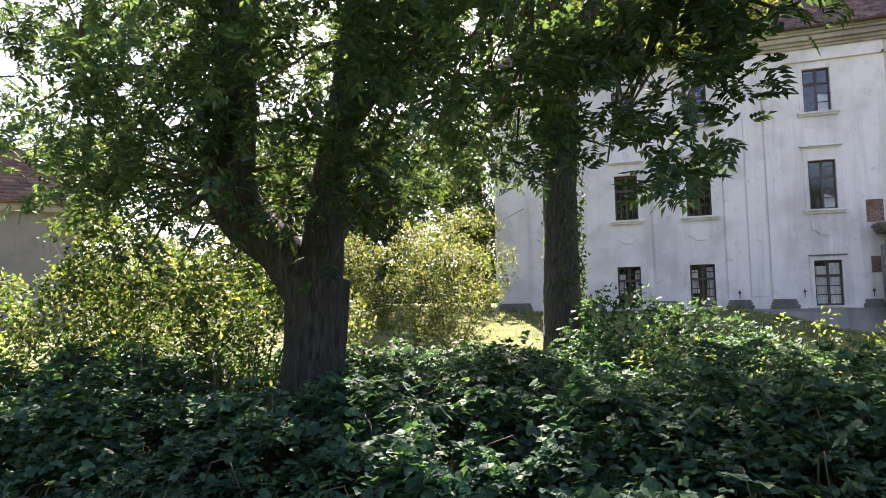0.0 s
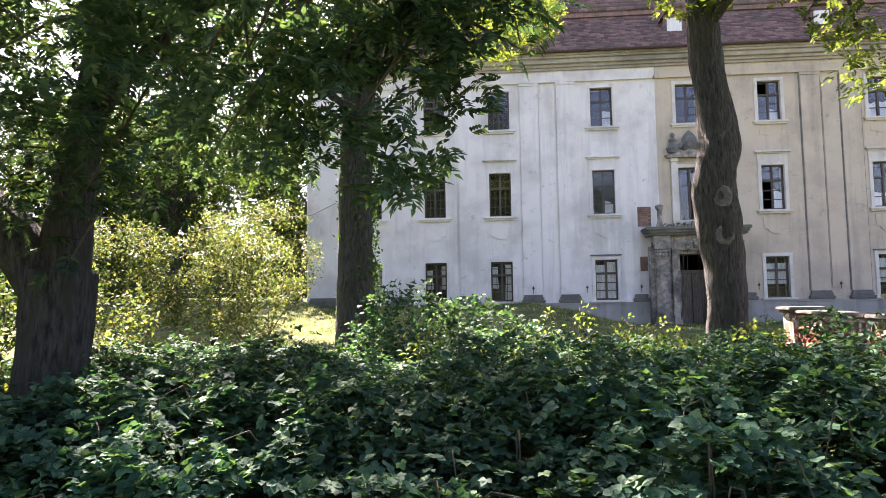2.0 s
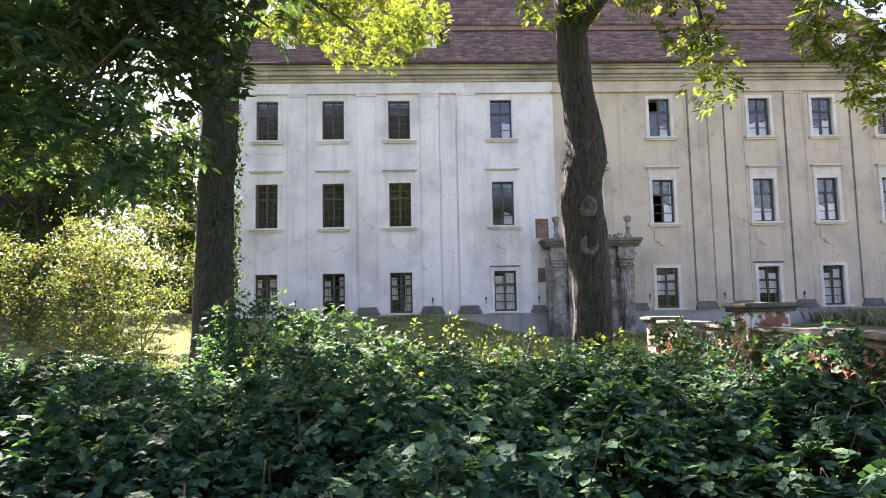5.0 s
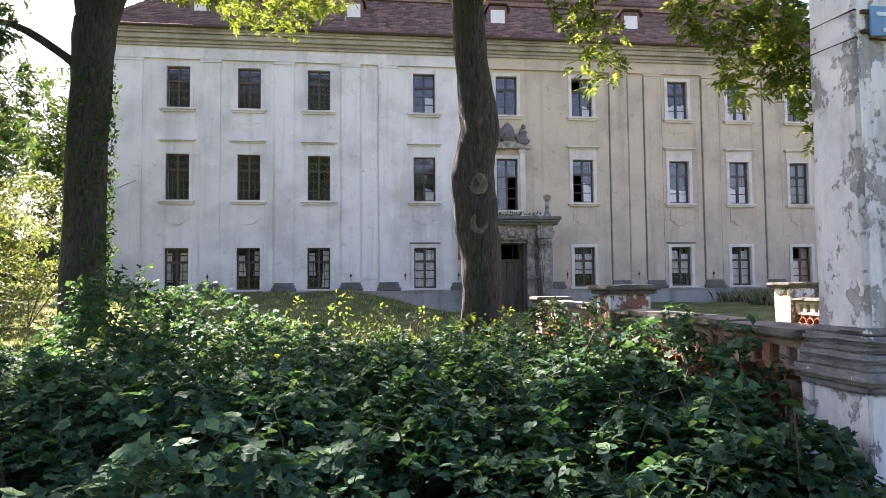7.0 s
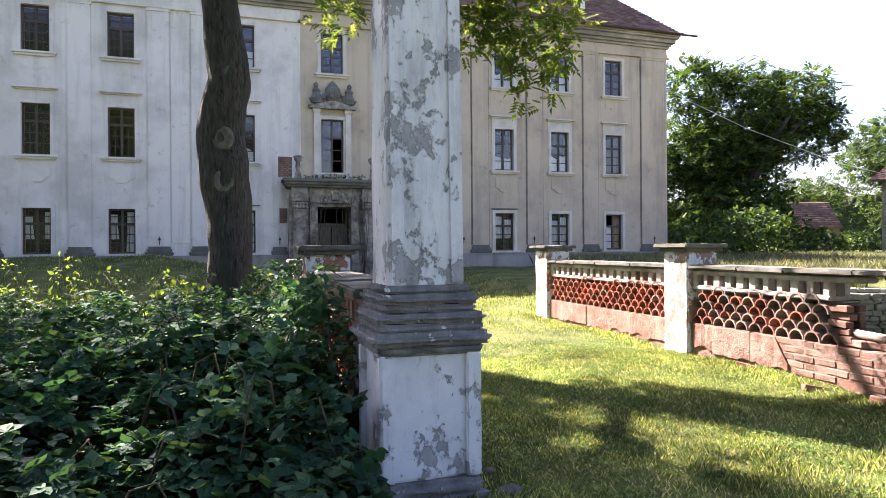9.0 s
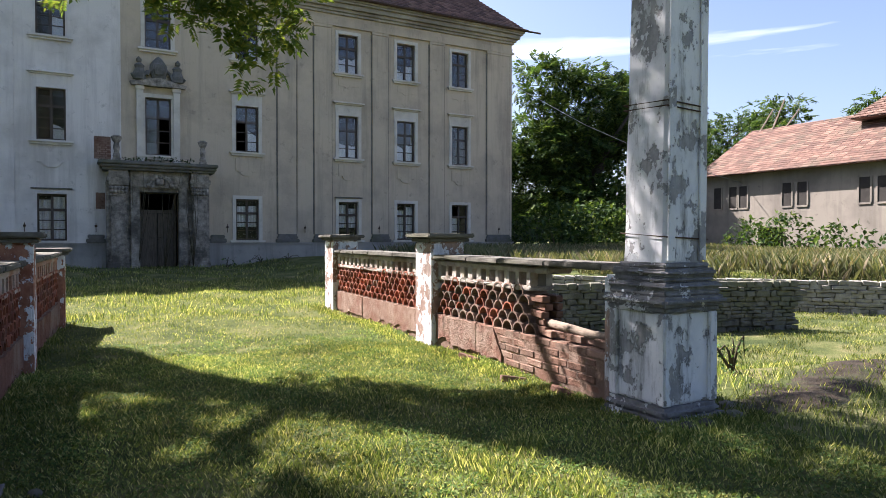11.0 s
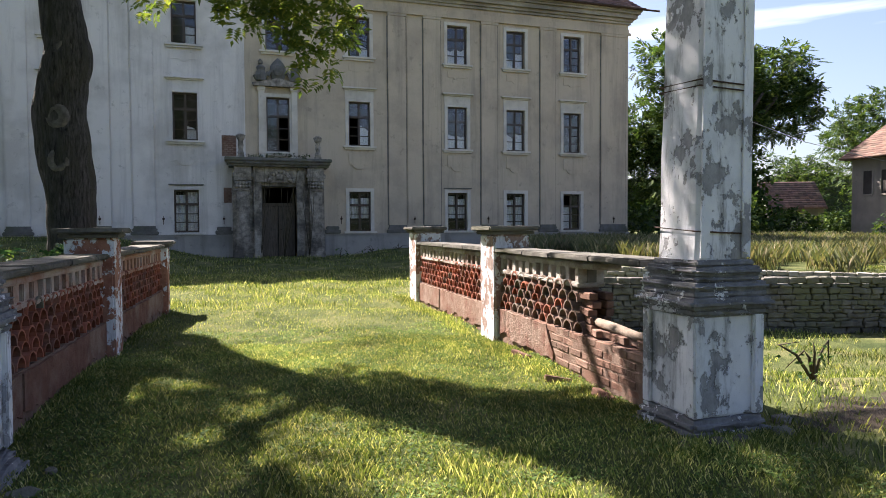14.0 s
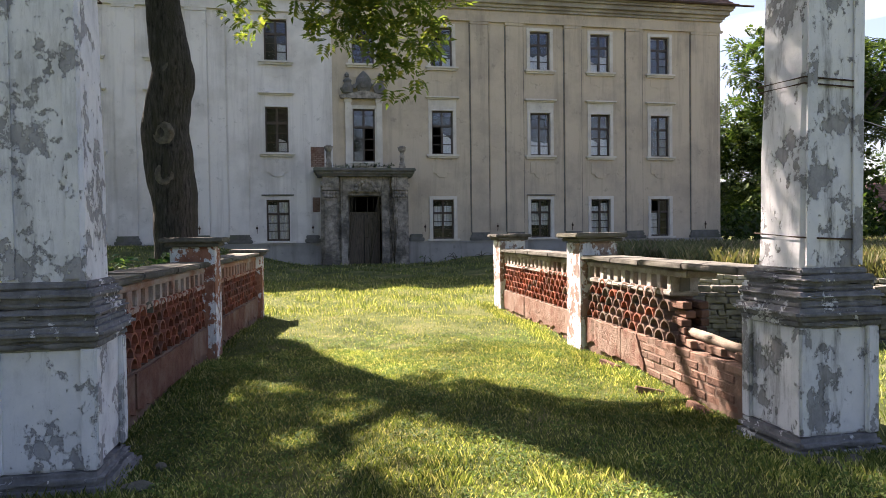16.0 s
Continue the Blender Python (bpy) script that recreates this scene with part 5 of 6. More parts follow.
def tree(name, label, trunk, limbs, blobs, density, leaf=0.3, material=None, seed=1, cut=-0.05, clump=0.55, twig_n=5, knots=(), seg=16, lumps=0.10):
    """trunk and each limb: (points, radii). blobs: leaf masses, each grown from the limb that ends nearest."""
    t = thing(name, label, "tree")
    part("trunk", Geo().tube(*flowing(*trunk, 8), seg * 2, lumps, seed, 0.16), M_BARK, t, "", True)
    ends = []
    for k, (pts, rad) in enumerate(limbs):
        part("limb", Geo().tube(*flowing(pts, rad, 5), 18, lumps, seed + k + 3, 0.14), M_BARK, t, "", True)
        ends += [Vector(p) for p in pts[1:]]
    ends += [Vector(p) for p in trunk[0][-3:]]
    rnd = random.Random(seed)
    for b in blobs:
        c = Vector(b[:3])
        s = min(ends, key=lambda e: (e - c).length)
        twigs(t, s, b, twig_n, rnd)
    for (kx, ky, kz, rr, dx, dy) in knots:
        k = Geo()
        q = Matrix.Translation((kx, ky, kz)) @ Vector((dx, dy, 0.05)).to_track_quat("Z", "Y").to_matrix().to_4x4()
        k.lathe([(rr * 1.2, -0.16), (rr * 1.08, -0.03), (rr * 0.88, 0.012), (rr * 0.55, 0.016), (rr * 0.28, -0.005), (0.01, -0.03)], 0, 0, 14, 1.0, 1.25)
        k.v = [tuple(q @ Vector(v)) for v in k.v]
        part("branch_scar", k, M_CUT, t, "round healed branch scar", True)
    leaves("crown", cloud(blobs, density, clump, cut, seed * 3.7), leaf, material or M_ASH, t, "spray", 0.6)
    return t


# tree with a forked trunk at the edge of the brambles
tree("ash_tree", "old ash tree forking low into two limbs", ([(-3.72, 5.95, -0.3), (-3.68, 5.95, 0.15), (-3.64, 5.95, 0.8), (-3.60, 5.95, 1.3), (-3.58, 5.96, 1.8)], [0.46, 0.36, 0.315, 0.305, 0.31]),
     [([(-3.66, 5.95, 1.55), (-3.98, 5.9, 2.08), (-4.38, 5.85, 2.42), (-4.60, 5.85, 2.8), (-4.60, 5.85, 3.3), (-4.58, 5.9, 4.6), (-4.55, 6.0, 6.5), (-4.5, 6.1, 9)], [0.24, 0.24, 0.27, 0.29, 0.23, 0.21, 0.18, 0.12]),
      ([(-3.58, 5.96, 1.6), (-3.54, 6.0, 2.25), (-3.44, 6.02, 3.0), (-3.2, 6.1, 4.4), (-3.0, 6.2, 6.2), (-2.8, 6.3, 8.5)], [0.24, 0.205, 0.18, 0.16, 0.14, 0.09]),
      ([(-3.3, 6.0, 3.3), (-2.2, 5.5, 4.0), (-1.0, 4.9, 4.1), (0.1, 4.6, 3.7)], [0.07, 0.055, 0.04, 0.02]),
      ([(-4.6, 5.85, 3.4), (-5.2, 5.6, 4.1), (-6.4, 5.4, 4.3)], [0.07, 0.05, 0.02])],
     [(-5.5, 5.6, 3.8, 1.2, 1.1, 1.1), (-4.6, 5.0, 4.3, 1.2, 1.0, 1.2), (-3.0, 5.0, 4.1, 1.2, 1.0, 1.4), (-1.7, 4.9, 4.0, 1.1, 0.9, 1.2), (-0.5, 4.6, 3.7, 0.95, 0.8, 1.0, 1.4), (0.0, 4.3, 2.9, 0.5, 0.45, 0.8, 3.2), (0.45, 4.2, 3.35, 0.55, 0.45, 0.5, 3.0), (-0.6, 4.5, 2.85, 0.45, 0.45, 0.5, 2.4), (-7.2, 5.9, 4.3, 0.9, 0.8, 0.9), (-7.0, 5.7, 5.1, 0.9, 0.8, 0.7), (-4.5, 8.6, 6.3, 1.7, 1.6, 1.0, 0.4), (-2.4, 8.9, 6.6, 1.7, 1.6, 1.0, 0.4), (-6.8, 9.0, 6.0, 1.7, 1.6, 1.0, 0.4), (-4.0, 5.3, 3.0, 0.9, 0.5, 0.8), (-2.5, 4.9, 3.0, 0.8, 0.6, 0.8), (-3.3, 5.4, 2.25, 0.6, 0.3, 0.5), (-1.2, 4.6, 3.0, 0.7, 0.6, 0.6), (-5.0, 5.2, 3.0, 0.9, 0.6, 0.7), (-5.8, 5.4, 2.9, 0.6, 0.6, 0.6), (-5.3, 5.5, 2.35, 0.7, 0.5, 0.5), (-6.6, 5.6, 3.3, 0.9, 0.8, 0.9), (-4.3, 4.9, 2.55, 0.35, 0.3, 0.4),
      (-5.0, 6.5, 6.0, 2.0, 2.0, 1.6, 0.35), (-2.6, 6.3, 6.4, 2.2, 2.0, 1.6, 0.35), (-3.6, 6.2, 8.6, 2.4, 2.4, 2.0, 0.2), (-6.3, 6.4, 5.2, 1.1, 1.1, 1.1, 0.5)],
     180, 0.21, seed=2, cut=-0.03, twig_n=5, clump=0.45)

# ivy-clad tree nearer the house
tree_b = tree("ash_tree", "slender ash tree, trunk clad in ivy", ([(-2.28, 13.1, -0.2), (-2.28, 13.1, 0.6), (-2.28, 13.12, 2.0), (-2.27, 13.15, 3.6), (-2.22, 13.15, 5.2), (-2.15, 13.15, 6.3)], [0.46, 0.38, 0.35, 0.33, 0.33, 0.35]),
     [([(-2.2, 13.15, 5.9), (-2.35, 13.15, 7.2), (-2.5, 13.2, 9.0), (-2.6, 13.2, 11.5)], [0.24, 0.21, 0.17, 0.09]),
      ([(-2.12, 13.15, 5.9), (-1.75, 13.15, 7.0), (-1.2, 13.2, 8.3), (-0.7, 13.3, 10.6)], [0.22, 0.19, 0.15, 0.08]),
      ([(-1.4, 13.2, 7.8), (-0.6, 14.5, 8.3), (0.4, 16.5, 8.2)], [0.08, 0.05, 0.02]),
      ([(-2.3, 13.15, 5.4), (-3.3, 12.6, 6.0), (-4.2, 12.2, 5.8)], [0.09, 0.06, 0.02])],
     [(-4.4, 12.2, 5.6, 1.4, 1.2, 1.5), (-3.5, 12.2, 4.6, 0.9, 0.8, 1.0), (-5.2, 12.4, 7.2, 1.6, 1.5, 1.3), (-3.6, 12.8, 8.2, 1.6, 1.6, 1.3), (-2.2, 12.6, 7.6, 1.0, 0.9, 0.8), (-1.6, 12.8, 9.3, 2.0, 1.8, 1.3, 0.5), (-2.5, 13.1, 11.2, 2.8, 2.5, 2.2, 0.25), (-6.8, 12.9, 6.4, 1.3, 1.3, 1.2), (-5.2, 12.0, 4.6, 1.0, 0.9, 0.9)],
     125, 0.25, seed=5, cut=-0.03)
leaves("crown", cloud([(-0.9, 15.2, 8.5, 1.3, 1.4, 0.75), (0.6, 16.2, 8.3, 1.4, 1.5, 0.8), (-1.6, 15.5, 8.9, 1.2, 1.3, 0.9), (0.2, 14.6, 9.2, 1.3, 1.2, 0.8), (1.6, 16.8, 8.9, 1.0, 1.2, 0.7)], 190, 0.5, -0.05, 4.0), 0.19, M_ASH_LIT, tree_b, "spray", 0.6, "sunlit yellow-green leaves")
iv = rng.uniform(0, 1, (2600, 3))
ang = iv[:, 0] * 2 * np.pi
zz = 0.3 + 5.2 * iv[:, 1] ** 1.3
side = 0.5 + 0.5 * np.cos(ang)
keep = rng.random(2600) < 0.15 + 0.85 * side ** 2
rad = 0.36 + 0.03 * rng.normal(size=2600) + 0.12 * side * rng.random(2600)
iv = np.stack([-2.26 + rad * np.cos(ang), 13.12 + rad * np.sin(ang), zz], 1)[keep]
leaves("ivy", iv, 0.10, M_IVY, tree_b, "leaf", 1.2, "dark ivy")

# tree with branch scars beside the path
tree_c = tree("ash_tree", "tall straight ash tree with healed branch scars", ([(4.80, 12.5, -0.2), (4.80, 12.5, 0.5), (4.82, 12.48, 1.4), (4.80, 12.45, 2.1), (4.72, 12.45, 2.8), (4.68, 12.45, 3.3), (4.72, 12.45, 3.8), (4.82, 12.45, 4.3), (4.74, 12.47, 5.0), (4.66, 12.5, 5.8), (4.62, 12.5, 7.4), (4.66, 12.5, 9.6), (4.7, 12.5, 12)], [0.44, 0.37, 0.35, 0.36, 0.385, 0.37, 0.34, 0.35, 0.31, 0.28, 0.27, 0.22, 0.10]),
     [([(4.66, 12.4, 6.6), (5.4, 11.5, 7.3), (6.6, 10.2, 7.1), (7.6, 9.0, 6.0), (8.2, 8.3, 4.9)], [0.14, 0.11, 0.08, 0.05, 0.02]),
      ([(5.6, 11.3, 7.3), (6.1, 10.6, 6.6), (6.3, 10.4, 5.6)], [0.06, 0.04, 0.02]),
      ([(4.66, 12.4, 7.6), (3.4, 12.6, 9.0), (2.2, 12.8, 9.8)], [0.11, 0.08, 0.03]),
      ([(4.7, 12.5, 8.0), (6.2, 13.2, 9.2), (8.2, 13.4, 9.8)], [0.12, 0.08, 0.03]),
      ([(4.68, 12.4, 9.0), (6.2, 10.2, 10.2), (7.0, 7.0, 10.5), (7.0, 4.0, 10.2)], [0.15, 0.12, 0.09, 0.04])],
     # high leaf masses out of view, placed to shade the path and block skylight
     [(2.0, 12.7, 10.4, 1.15, 1.3, 1.2, 1.5), (1.4, 11.4, 9.8, 1.7, 1.8, 1.4), (5.9, 11.3, 9.2, 0.9, 0.8, 0.6), (2.05, 15.6, 10.4, 0.9, 1.4, 0.8, 2.0), (1.7, 13.2, 10.1, 0.6, 0.8, 0.6, 2.0), (8.2, 10.2, 9.6, 1.7, 1.7, 1.2), (4.5, 8.8, 9.0, 1.9, 1.5, 1.0), (9.0, 8.6, 8.2, 1.4, 1.4, 0.8), (2.4, 8.8, 8.6, 2.0, 2.0, 1.2), (5.6, 7.0, 8.6, 2.2, 1.8, 1.1), (6.4, 3.6, 9.6, 2.4, 2.2, 1.0, 1.2), (3.2, 4.4, 9.6, 2.2, 2.2, 1.0, 1.2), (9.4, 3.0, 9.6, 2.2, 2.0, 0.9, 1.2), (0.6, 4.2, 9.2, 2.0, 2.0, 0.9, 1.2)],
     66, 0.34, seed=8, cut=0.05, clump=1.0, knots=[(4.72, 12.08, 2.55, 0.16, -0.1, -1), (4.70, 12.10, 3.25, 0.17, -0.15, -1), (4.86, 12.12, 4.32, 0.14, 0.25, -1), (5.0, 12.2, 2.3, 0.13, 0.8, -0.7)], seg=20, lumps=0.16)
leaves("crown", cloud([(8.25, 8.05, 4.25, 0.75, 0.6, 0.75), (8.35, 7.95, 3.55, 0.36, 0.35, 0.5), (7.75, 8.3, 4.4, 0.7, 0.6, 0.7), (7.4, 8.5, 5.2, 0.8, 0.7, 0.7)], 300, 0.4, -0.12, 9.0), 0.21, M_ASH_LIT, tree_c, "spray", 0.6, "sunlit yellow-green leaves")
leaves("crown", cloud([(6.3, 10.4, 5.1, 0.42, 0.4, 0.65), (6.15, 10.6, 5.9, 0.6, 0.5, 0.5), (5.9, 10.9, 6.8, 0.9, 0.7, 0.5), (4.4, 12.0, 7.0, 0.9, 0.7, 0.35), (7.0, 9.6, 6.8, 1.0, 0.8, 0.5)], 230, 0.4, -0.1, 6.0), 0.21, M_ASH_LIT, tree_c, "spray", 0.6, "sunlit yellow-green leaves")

# far trees

def far_tree(x, y, h, r, seed, density=2.2, material=M_SHRUB, leafsize=0.5, low=0.25):
    rnd = random.Random(seed)
    z0 = float(ground_z(x, y))
    blobs = []
    for k in range(11):
        a, q = rnd.uniform(0, 6.28), rnd.uniform(0.15, 0.75)
        zz = z0 + h * rnd.uniform(low + 0.1, 0.86)
        s = r * rnd.uniform(0.34, 0.52) * (1.1 - 0.5 * abs((zz - z0) / h - 0.55))
        blobs.append((x + math.cos(a) * r * q, y + math.sin(a) * r * q, zz, s, s, s * 0.8))
    blobs.append((x, y, z0 + h * 0.62, r * 0.55, r * 0.55, h * 0.3))
    trunk = ([(x, y, z0 - 0.3), (x + 0.1, y, z0 + h * 0.2), (x - 0.1, y + 0.1, z0 + h * 0.4), (x, y, z0 + h * 0.7)], [r * 0.09, r * 0.07, r * 0.055, r * 0.025])
    limbs = []
    for k in range(5):
        a = rnd.uniform(0, 6.28)
        e = (x + math.cos(a) * r * 0.6, y + math.sin(a) * r * 0.6, z0 + h * rnd.uniform(0.5, 0.8))
        limbs.append(([(x, y, z0 + h * 0.3), (x + math.cos(a) * r * 0.25, y + math.sin(a) * r * 0.25, z0 + h * 0.45), e], [r * 0.045, r * 0.035, r * 0.012]))
    return tree("broadleaf_tree", "large broadleaf tree with a rounded crown", trunk, limbs, blobs, density, leafsize, material, seed, -0.12, 1.1, 3, seg=10)


far_tree(39.0, 37.3, 15.0, 6.3, 11, 11.5, M_FAR, 0.74, 0.0)
far_tree(33.5, 43.0, 11.0, 4.6, 12, 8.1, M_FAR, 0.60, 0.1)
far_tree(58.5, 40.5, 13.7, 4.8, 13, 9.0, M_FAR, 0.62, 0.1)
far_tree(57.0, 34.5, 13.5, 4.2, 14, 7.5, M_FAR, 0.66, 0.1)
far_tree(62.0, 30.0, 14.0, 3.6, 15, 7.5, M_FAR, 0.66)
far_tree(50.5, 52.5, 11.0, 5.2, 21, 8.0, M_FAR, 0.62, 0.0)
far_tree(66.0, 55.0, 9.0, 5.0, 22, 5.0, M_FAR, 0.60, 0.02)
far_tree(36.0, 48.0, 10.0, 4.8, 23, 4.3, M_FAR, 0.60, 0.02)
far_tree(-13.5, 27.0, 9.5, 4.8, 16, 11.5, M_FAR, 0.45, 0.0)
far_tree(-19.5, 33.0, 12.0, 5.6, 17, 8.5, M_FAR, 0.54, 0.0)
far_tree(-27.0, 36.0, 13.0, 5.5, 18, 6.0, M_FAR, 0.63, 0.05)
far_tree(-11.5, 38.0, 12.0, 5.5, 19, 6.0, M_FAR, 0.63, 0.05)
far_tree(-36.0, 30.0, 12.5, 5.5, 20, 5.5, M_FAR, 0.63, 0.05)


# ---- shrubs ----
def shrub(name, label, blobs, density, size, material, seed, kind="leaf", clump=0.3, cut=-0.1, category="shrub"):
    s = thing(name, label, category)
    rnd = random.Random(seed)
    for b in blobs:
        zb = float(ground_z(b[0], b[1]))
        twigs(s, (b[0] + rnd.uniform(-0.2, 0.2), b[1], zb), b, 5, rnd, 0.018, "stem")
    leaves("foliage", cloud(blobs, density, clump, cut, seed * 1.3), size, material, s, kind, 0.7)
    return s


shrub("elder_bush", "tall leafy elder bush in dappled sun", [(-6.2, 6.0, 1.2, 1.1, 0.9, 1.3), (-7.2, 6.6, 1.5, 1.1, 1.0, 1.5), (-4.75, 5.7, 1.0, 0.7, 0.55, 1.0), (-5.2, 6.9, 1.3, 0.8, 0.8, 1.2), (-5.6, 7.8, 1.9, 1.0, 0.9, 1.3)], 1250, 0.088, M_SHRUB, 31, "leaf", 0.5, 0.06)
shrub("elder_bush", "leafy elder bush, leaves yellowing", [(-8.6, 5.6, 1.0, 1.0, 0.9, 1.3), (-9.8, 6.4, 1.1, 1.2, 1.0, 1.2), (-8.2, 7.8, 1.6, 1.2, 1.0, 1.5)], 1050, 0.092, M_SHRUB, 32, "leaf", 0.5, 0.06)
shrub("hazel_bush", "broad bush lit from behind", [(-6.4, 17.8, 1.9, 1.5, 1.3, 1.8), (-8.2, 19.2, 2.3, 1.8, 1.5, 2.1), (-10.2, 18.0, 2.0, 1.7, 1.4, 2.0), (-7.0, 21.5, 3.0, 1.7, 1.5, 1.9)], 560, 0.11, M_HAZEL, 33, clump=0.7, cut=0.06)
shrub("hazel_bush", "broad bush lit from behind", [(-11.5, 12.5, 1.4, 1.6, 1.3, 1.6), (-9.5, 11.0, 1.1, 1.4, 1.2, 1.3), (-13.6, 14.0, 1.7, 1.7, 1.5, 1.8), (-7.2, 12.6, 0.9, 1.1, 1.0, 1.0)], 560, 0.11, M_HAZEL, 34, clump=0.7, cut=0.06)
shrub("bramble_bush", "dense mounded shrub at the foot of a tree", [(-0.9, 11.0, 0.9, 0.95, 0.8, 0.95), (0.2, 11.2, 0.75, 0.9, 0.8, 0.8), (1.2, 11.6, 0.55, 0.7, 0.7, 0.55), (-1.6, 11.6, 0.6, 0.7, 0.7, 0.6)], 520, 0.13, M_BRAMBLE, 35, "trio")
shrub("weedy_bush", "dark undergrowth below tall trees", [(30, 29.5, 1.6, 2.2, 2.0, 1.8), (34, 31, 1.8, 2.6, 2.0, 2.0), (38.5, 33, 1.6, 2.8, 2.0, 1.7), (43.5, 36, 1.3, 3.2, 2.0, 1.4), (47.5, 35, 1.1, 2.0, 2.0, 1.3), (28.8, 33.0, 1.4, 1.2, 2.0, 1.6)], 60, 0.32, M_FAR, 36, clump=0.8)
shrub("weedy_bush", "tall dark bush under a large tree", [(41.2, 38.3, 4.2, 2.6, 2.4, 4.0), (38.2, 35.6, 3.2, 2.6, 2.2, 3.2)], 34, 0.42, M_FAR, 45, clump=0.9)
shrub("weedy_bush", "low bushes in front of a barn", [(39.6, 24.4, 1.2, 1.3, 1.4, 1.3), (39.2, 21.8, 1.3, 1.3, 1.5, 1.5), (38.8, 18.8, 1.0, 1.2, 1.6, 1.2), (38.6, 15.0, 1.1, 1.3, 1.8, 1.3)], 80, 0.28, M_FAR, 37, clump=0.7)
shrub("bramble_bush", "brambles climbing the outer face of a parapet", [(5.36, 5.1, 0.66, 0.22, 0.45, 0.6), (5.38, 6.0, 0.68, 0.22, 0.6, 0.5), (5.38, 6.9, 0.68, 0.22, 0.6, 0.5), (5.40, 7.7, 0.70, 0.24, 0.5, 0.52), (5.48, 8.6, 0.7, 0.3, 0.5, 0.6), (5.3, 9.8, 0.7, 0.35, 0.6, 0.6), (5.55, 6.6, 1.1, 0.2, 0.3, 0.2)], 1300, 0.12, M_BRAMBLE, 41, "trio")
shrub("sapling", "young sunlit saplings above the brambles", [(1.6, 12.4, 0.7, 0.3, 0.3, 0.6), (2.3, 12.8, 0.8, 0.25, 0.3, 0.7), (3.0, 12.2, 0.65, 0.35, 0.3, 0.5), (3.8, 13.0, 0.6, 0.4, 0.3, 0.5), (0.6, 13.2, 0.55, 0.5, 0.4, 0.45), (5.3, 12.9, 0.6, 0.3, 0.4, 0.55), (-0.2, 9.4, 0.75, 0.6, 0.4, 0.35), (2.6, 10.2, 0.65, 0.8, 0.4, 0.35), (4.2, 9.4, 0.7, 0.5, 0.4, 0.4), (1.2, 8.8, 0.7, 0.5, 0.3, 0.3)], 520, 0.10, M_ASH_LIT, 42)
shrub("weeds", "small weeds beside the gate pillar", [(11.1, 4.7, 0.22, 0.22, 0.3, 0.35), (12.5, 5.0, 0.1, 0.25, 0.25, 0.3), (11.3, 5.4, 0.15, 0.25, 0.3, 0.4)], 1500, 0.055, M_IVY, 38, "leaf", 0.2, -0.1, "weeds")
shrub("weeds", "weeds and rubble at the foot of the portal", [(11.9, 28.6, 0.3, 0.5, 0.4, 0.35), (13.2, 28.9, 0.25, 0.9, 0.4, 0.3), (14.6, 29.0, 0.2, 0.8, 0.4, 0.25)], 90, 0.16, M_IVY, 39, "leaf", 0.3, -0.1, "weeds")
shrub("cornice_weeds", "grass and weeds grown over the portal cornice", [(8.5, 29.2, 4.5, 0.7, 0.3, 0.12), (9.6, 29.2, 4.52, 0.8, 0.3, 0.16), (10.4, 28.9, 4.35, 0.3, 0.2, 0.25)], 900, 0.13, M_IVY, 40, "narrow", 0.3, -0.2, "weeds")


# ---- brambles between the path and the trees ----
def bramble_top(x, y):
    x, y = np.asarray(x, float), np.asarray(y, float)
    t = 0.38 + 0.32 * step(3.7, 5.4, y) - 0.14 * step(7, 11, y)
    wob = np.array([noise.noise(Vector((a * 0.8, b * 0.8, 3.0))) * 0.46 + noise.noise(Vector((a * 2.1, b * 2.1, 9.0))) * 0.34 for a, b in zip(x, y)])
    return np.maximum(0.1, (t + wob) * step(3.1, 4.0, y + 0.25 * np.sin(x * 1.7)))


def bramble_patch(xa, xb, ya, yb, n, size, seed, shape):
    b = thing("bramble_thicket", "dense bramble thicket of dark green leaves", "brambles", "brambles beside the path", at=((xa + xb) / 2, (ya + yb) / 2, 0))
    x = rng.uniform(xa, xb, n)
    y = rng.uniform(ya, yb, n)
    top = bramble_top(x, y)
    z = ground_z(x, y) + top * (1 - 0.75 * rng.random(n) ** 2.2)
    shoot = rng.random(n) < 0.02
    z = z + shoot * rng.uniform(0.05, 0.35, n)
    hollow = np.array([noise.noise(Vector((p * 2.6, q * 2.6, k * 3.4))) for p, q, k in zip(x, y, z)])
    keep = hollow > -0.22
    pl = np.stack([x - (xa + xb) / 2, y - (ya + yb) / 2, z], 1)[keep]
    leaves("foliage", pl, size, M_BRAMBLE, b, shape, 0.5)
    r = random.Random(seed)
    for _ in range(26):
        x0, y0 = r.uniform(xa, xb), r.uniform(ya, yb)
        a, ln = r.uniform(0, 6.28), r.uniform(0.5, 1.1)
        x0 = min(max(x0, xa + 0.4), xb - 0.4)
        h = float(bramble_top([x0], [y0])[0]) + r.uniform(-0.05, 0.2)
        pts = [(x0 - (xa + xb) / 2 + math.cos(a) * ln * q * 0.5, y0 - (ya + yb) / 2 + math.sin(a) * ln * q * 0.5, h * math.sin(0.25 + q * 2.3)) for q in (0.0, 0.35, 0.7, 1.0)]
        part("cane", Geo().tube(pts, [0.008, 0.007, 0.006, 0.003], 5), M_TWIG, b, "", True)


for xa, xb in ((-8.0, -5.2), (-5.2, -2.6), (-2.6, -0.6), (-0.6, 1.4), (1.4, 3.4), (3.4, 5.42)):
    bramble_patch(xa, xb, 3.2, 6.4, int(4700 * (xb - xa)), 0.118, int(xa * 10), "round")
    bramble_patch(xa, xb, 6.4, 12.0, int(4400 * (xb - xa)), 0.118, int(xa * 10) + 1, "trio")


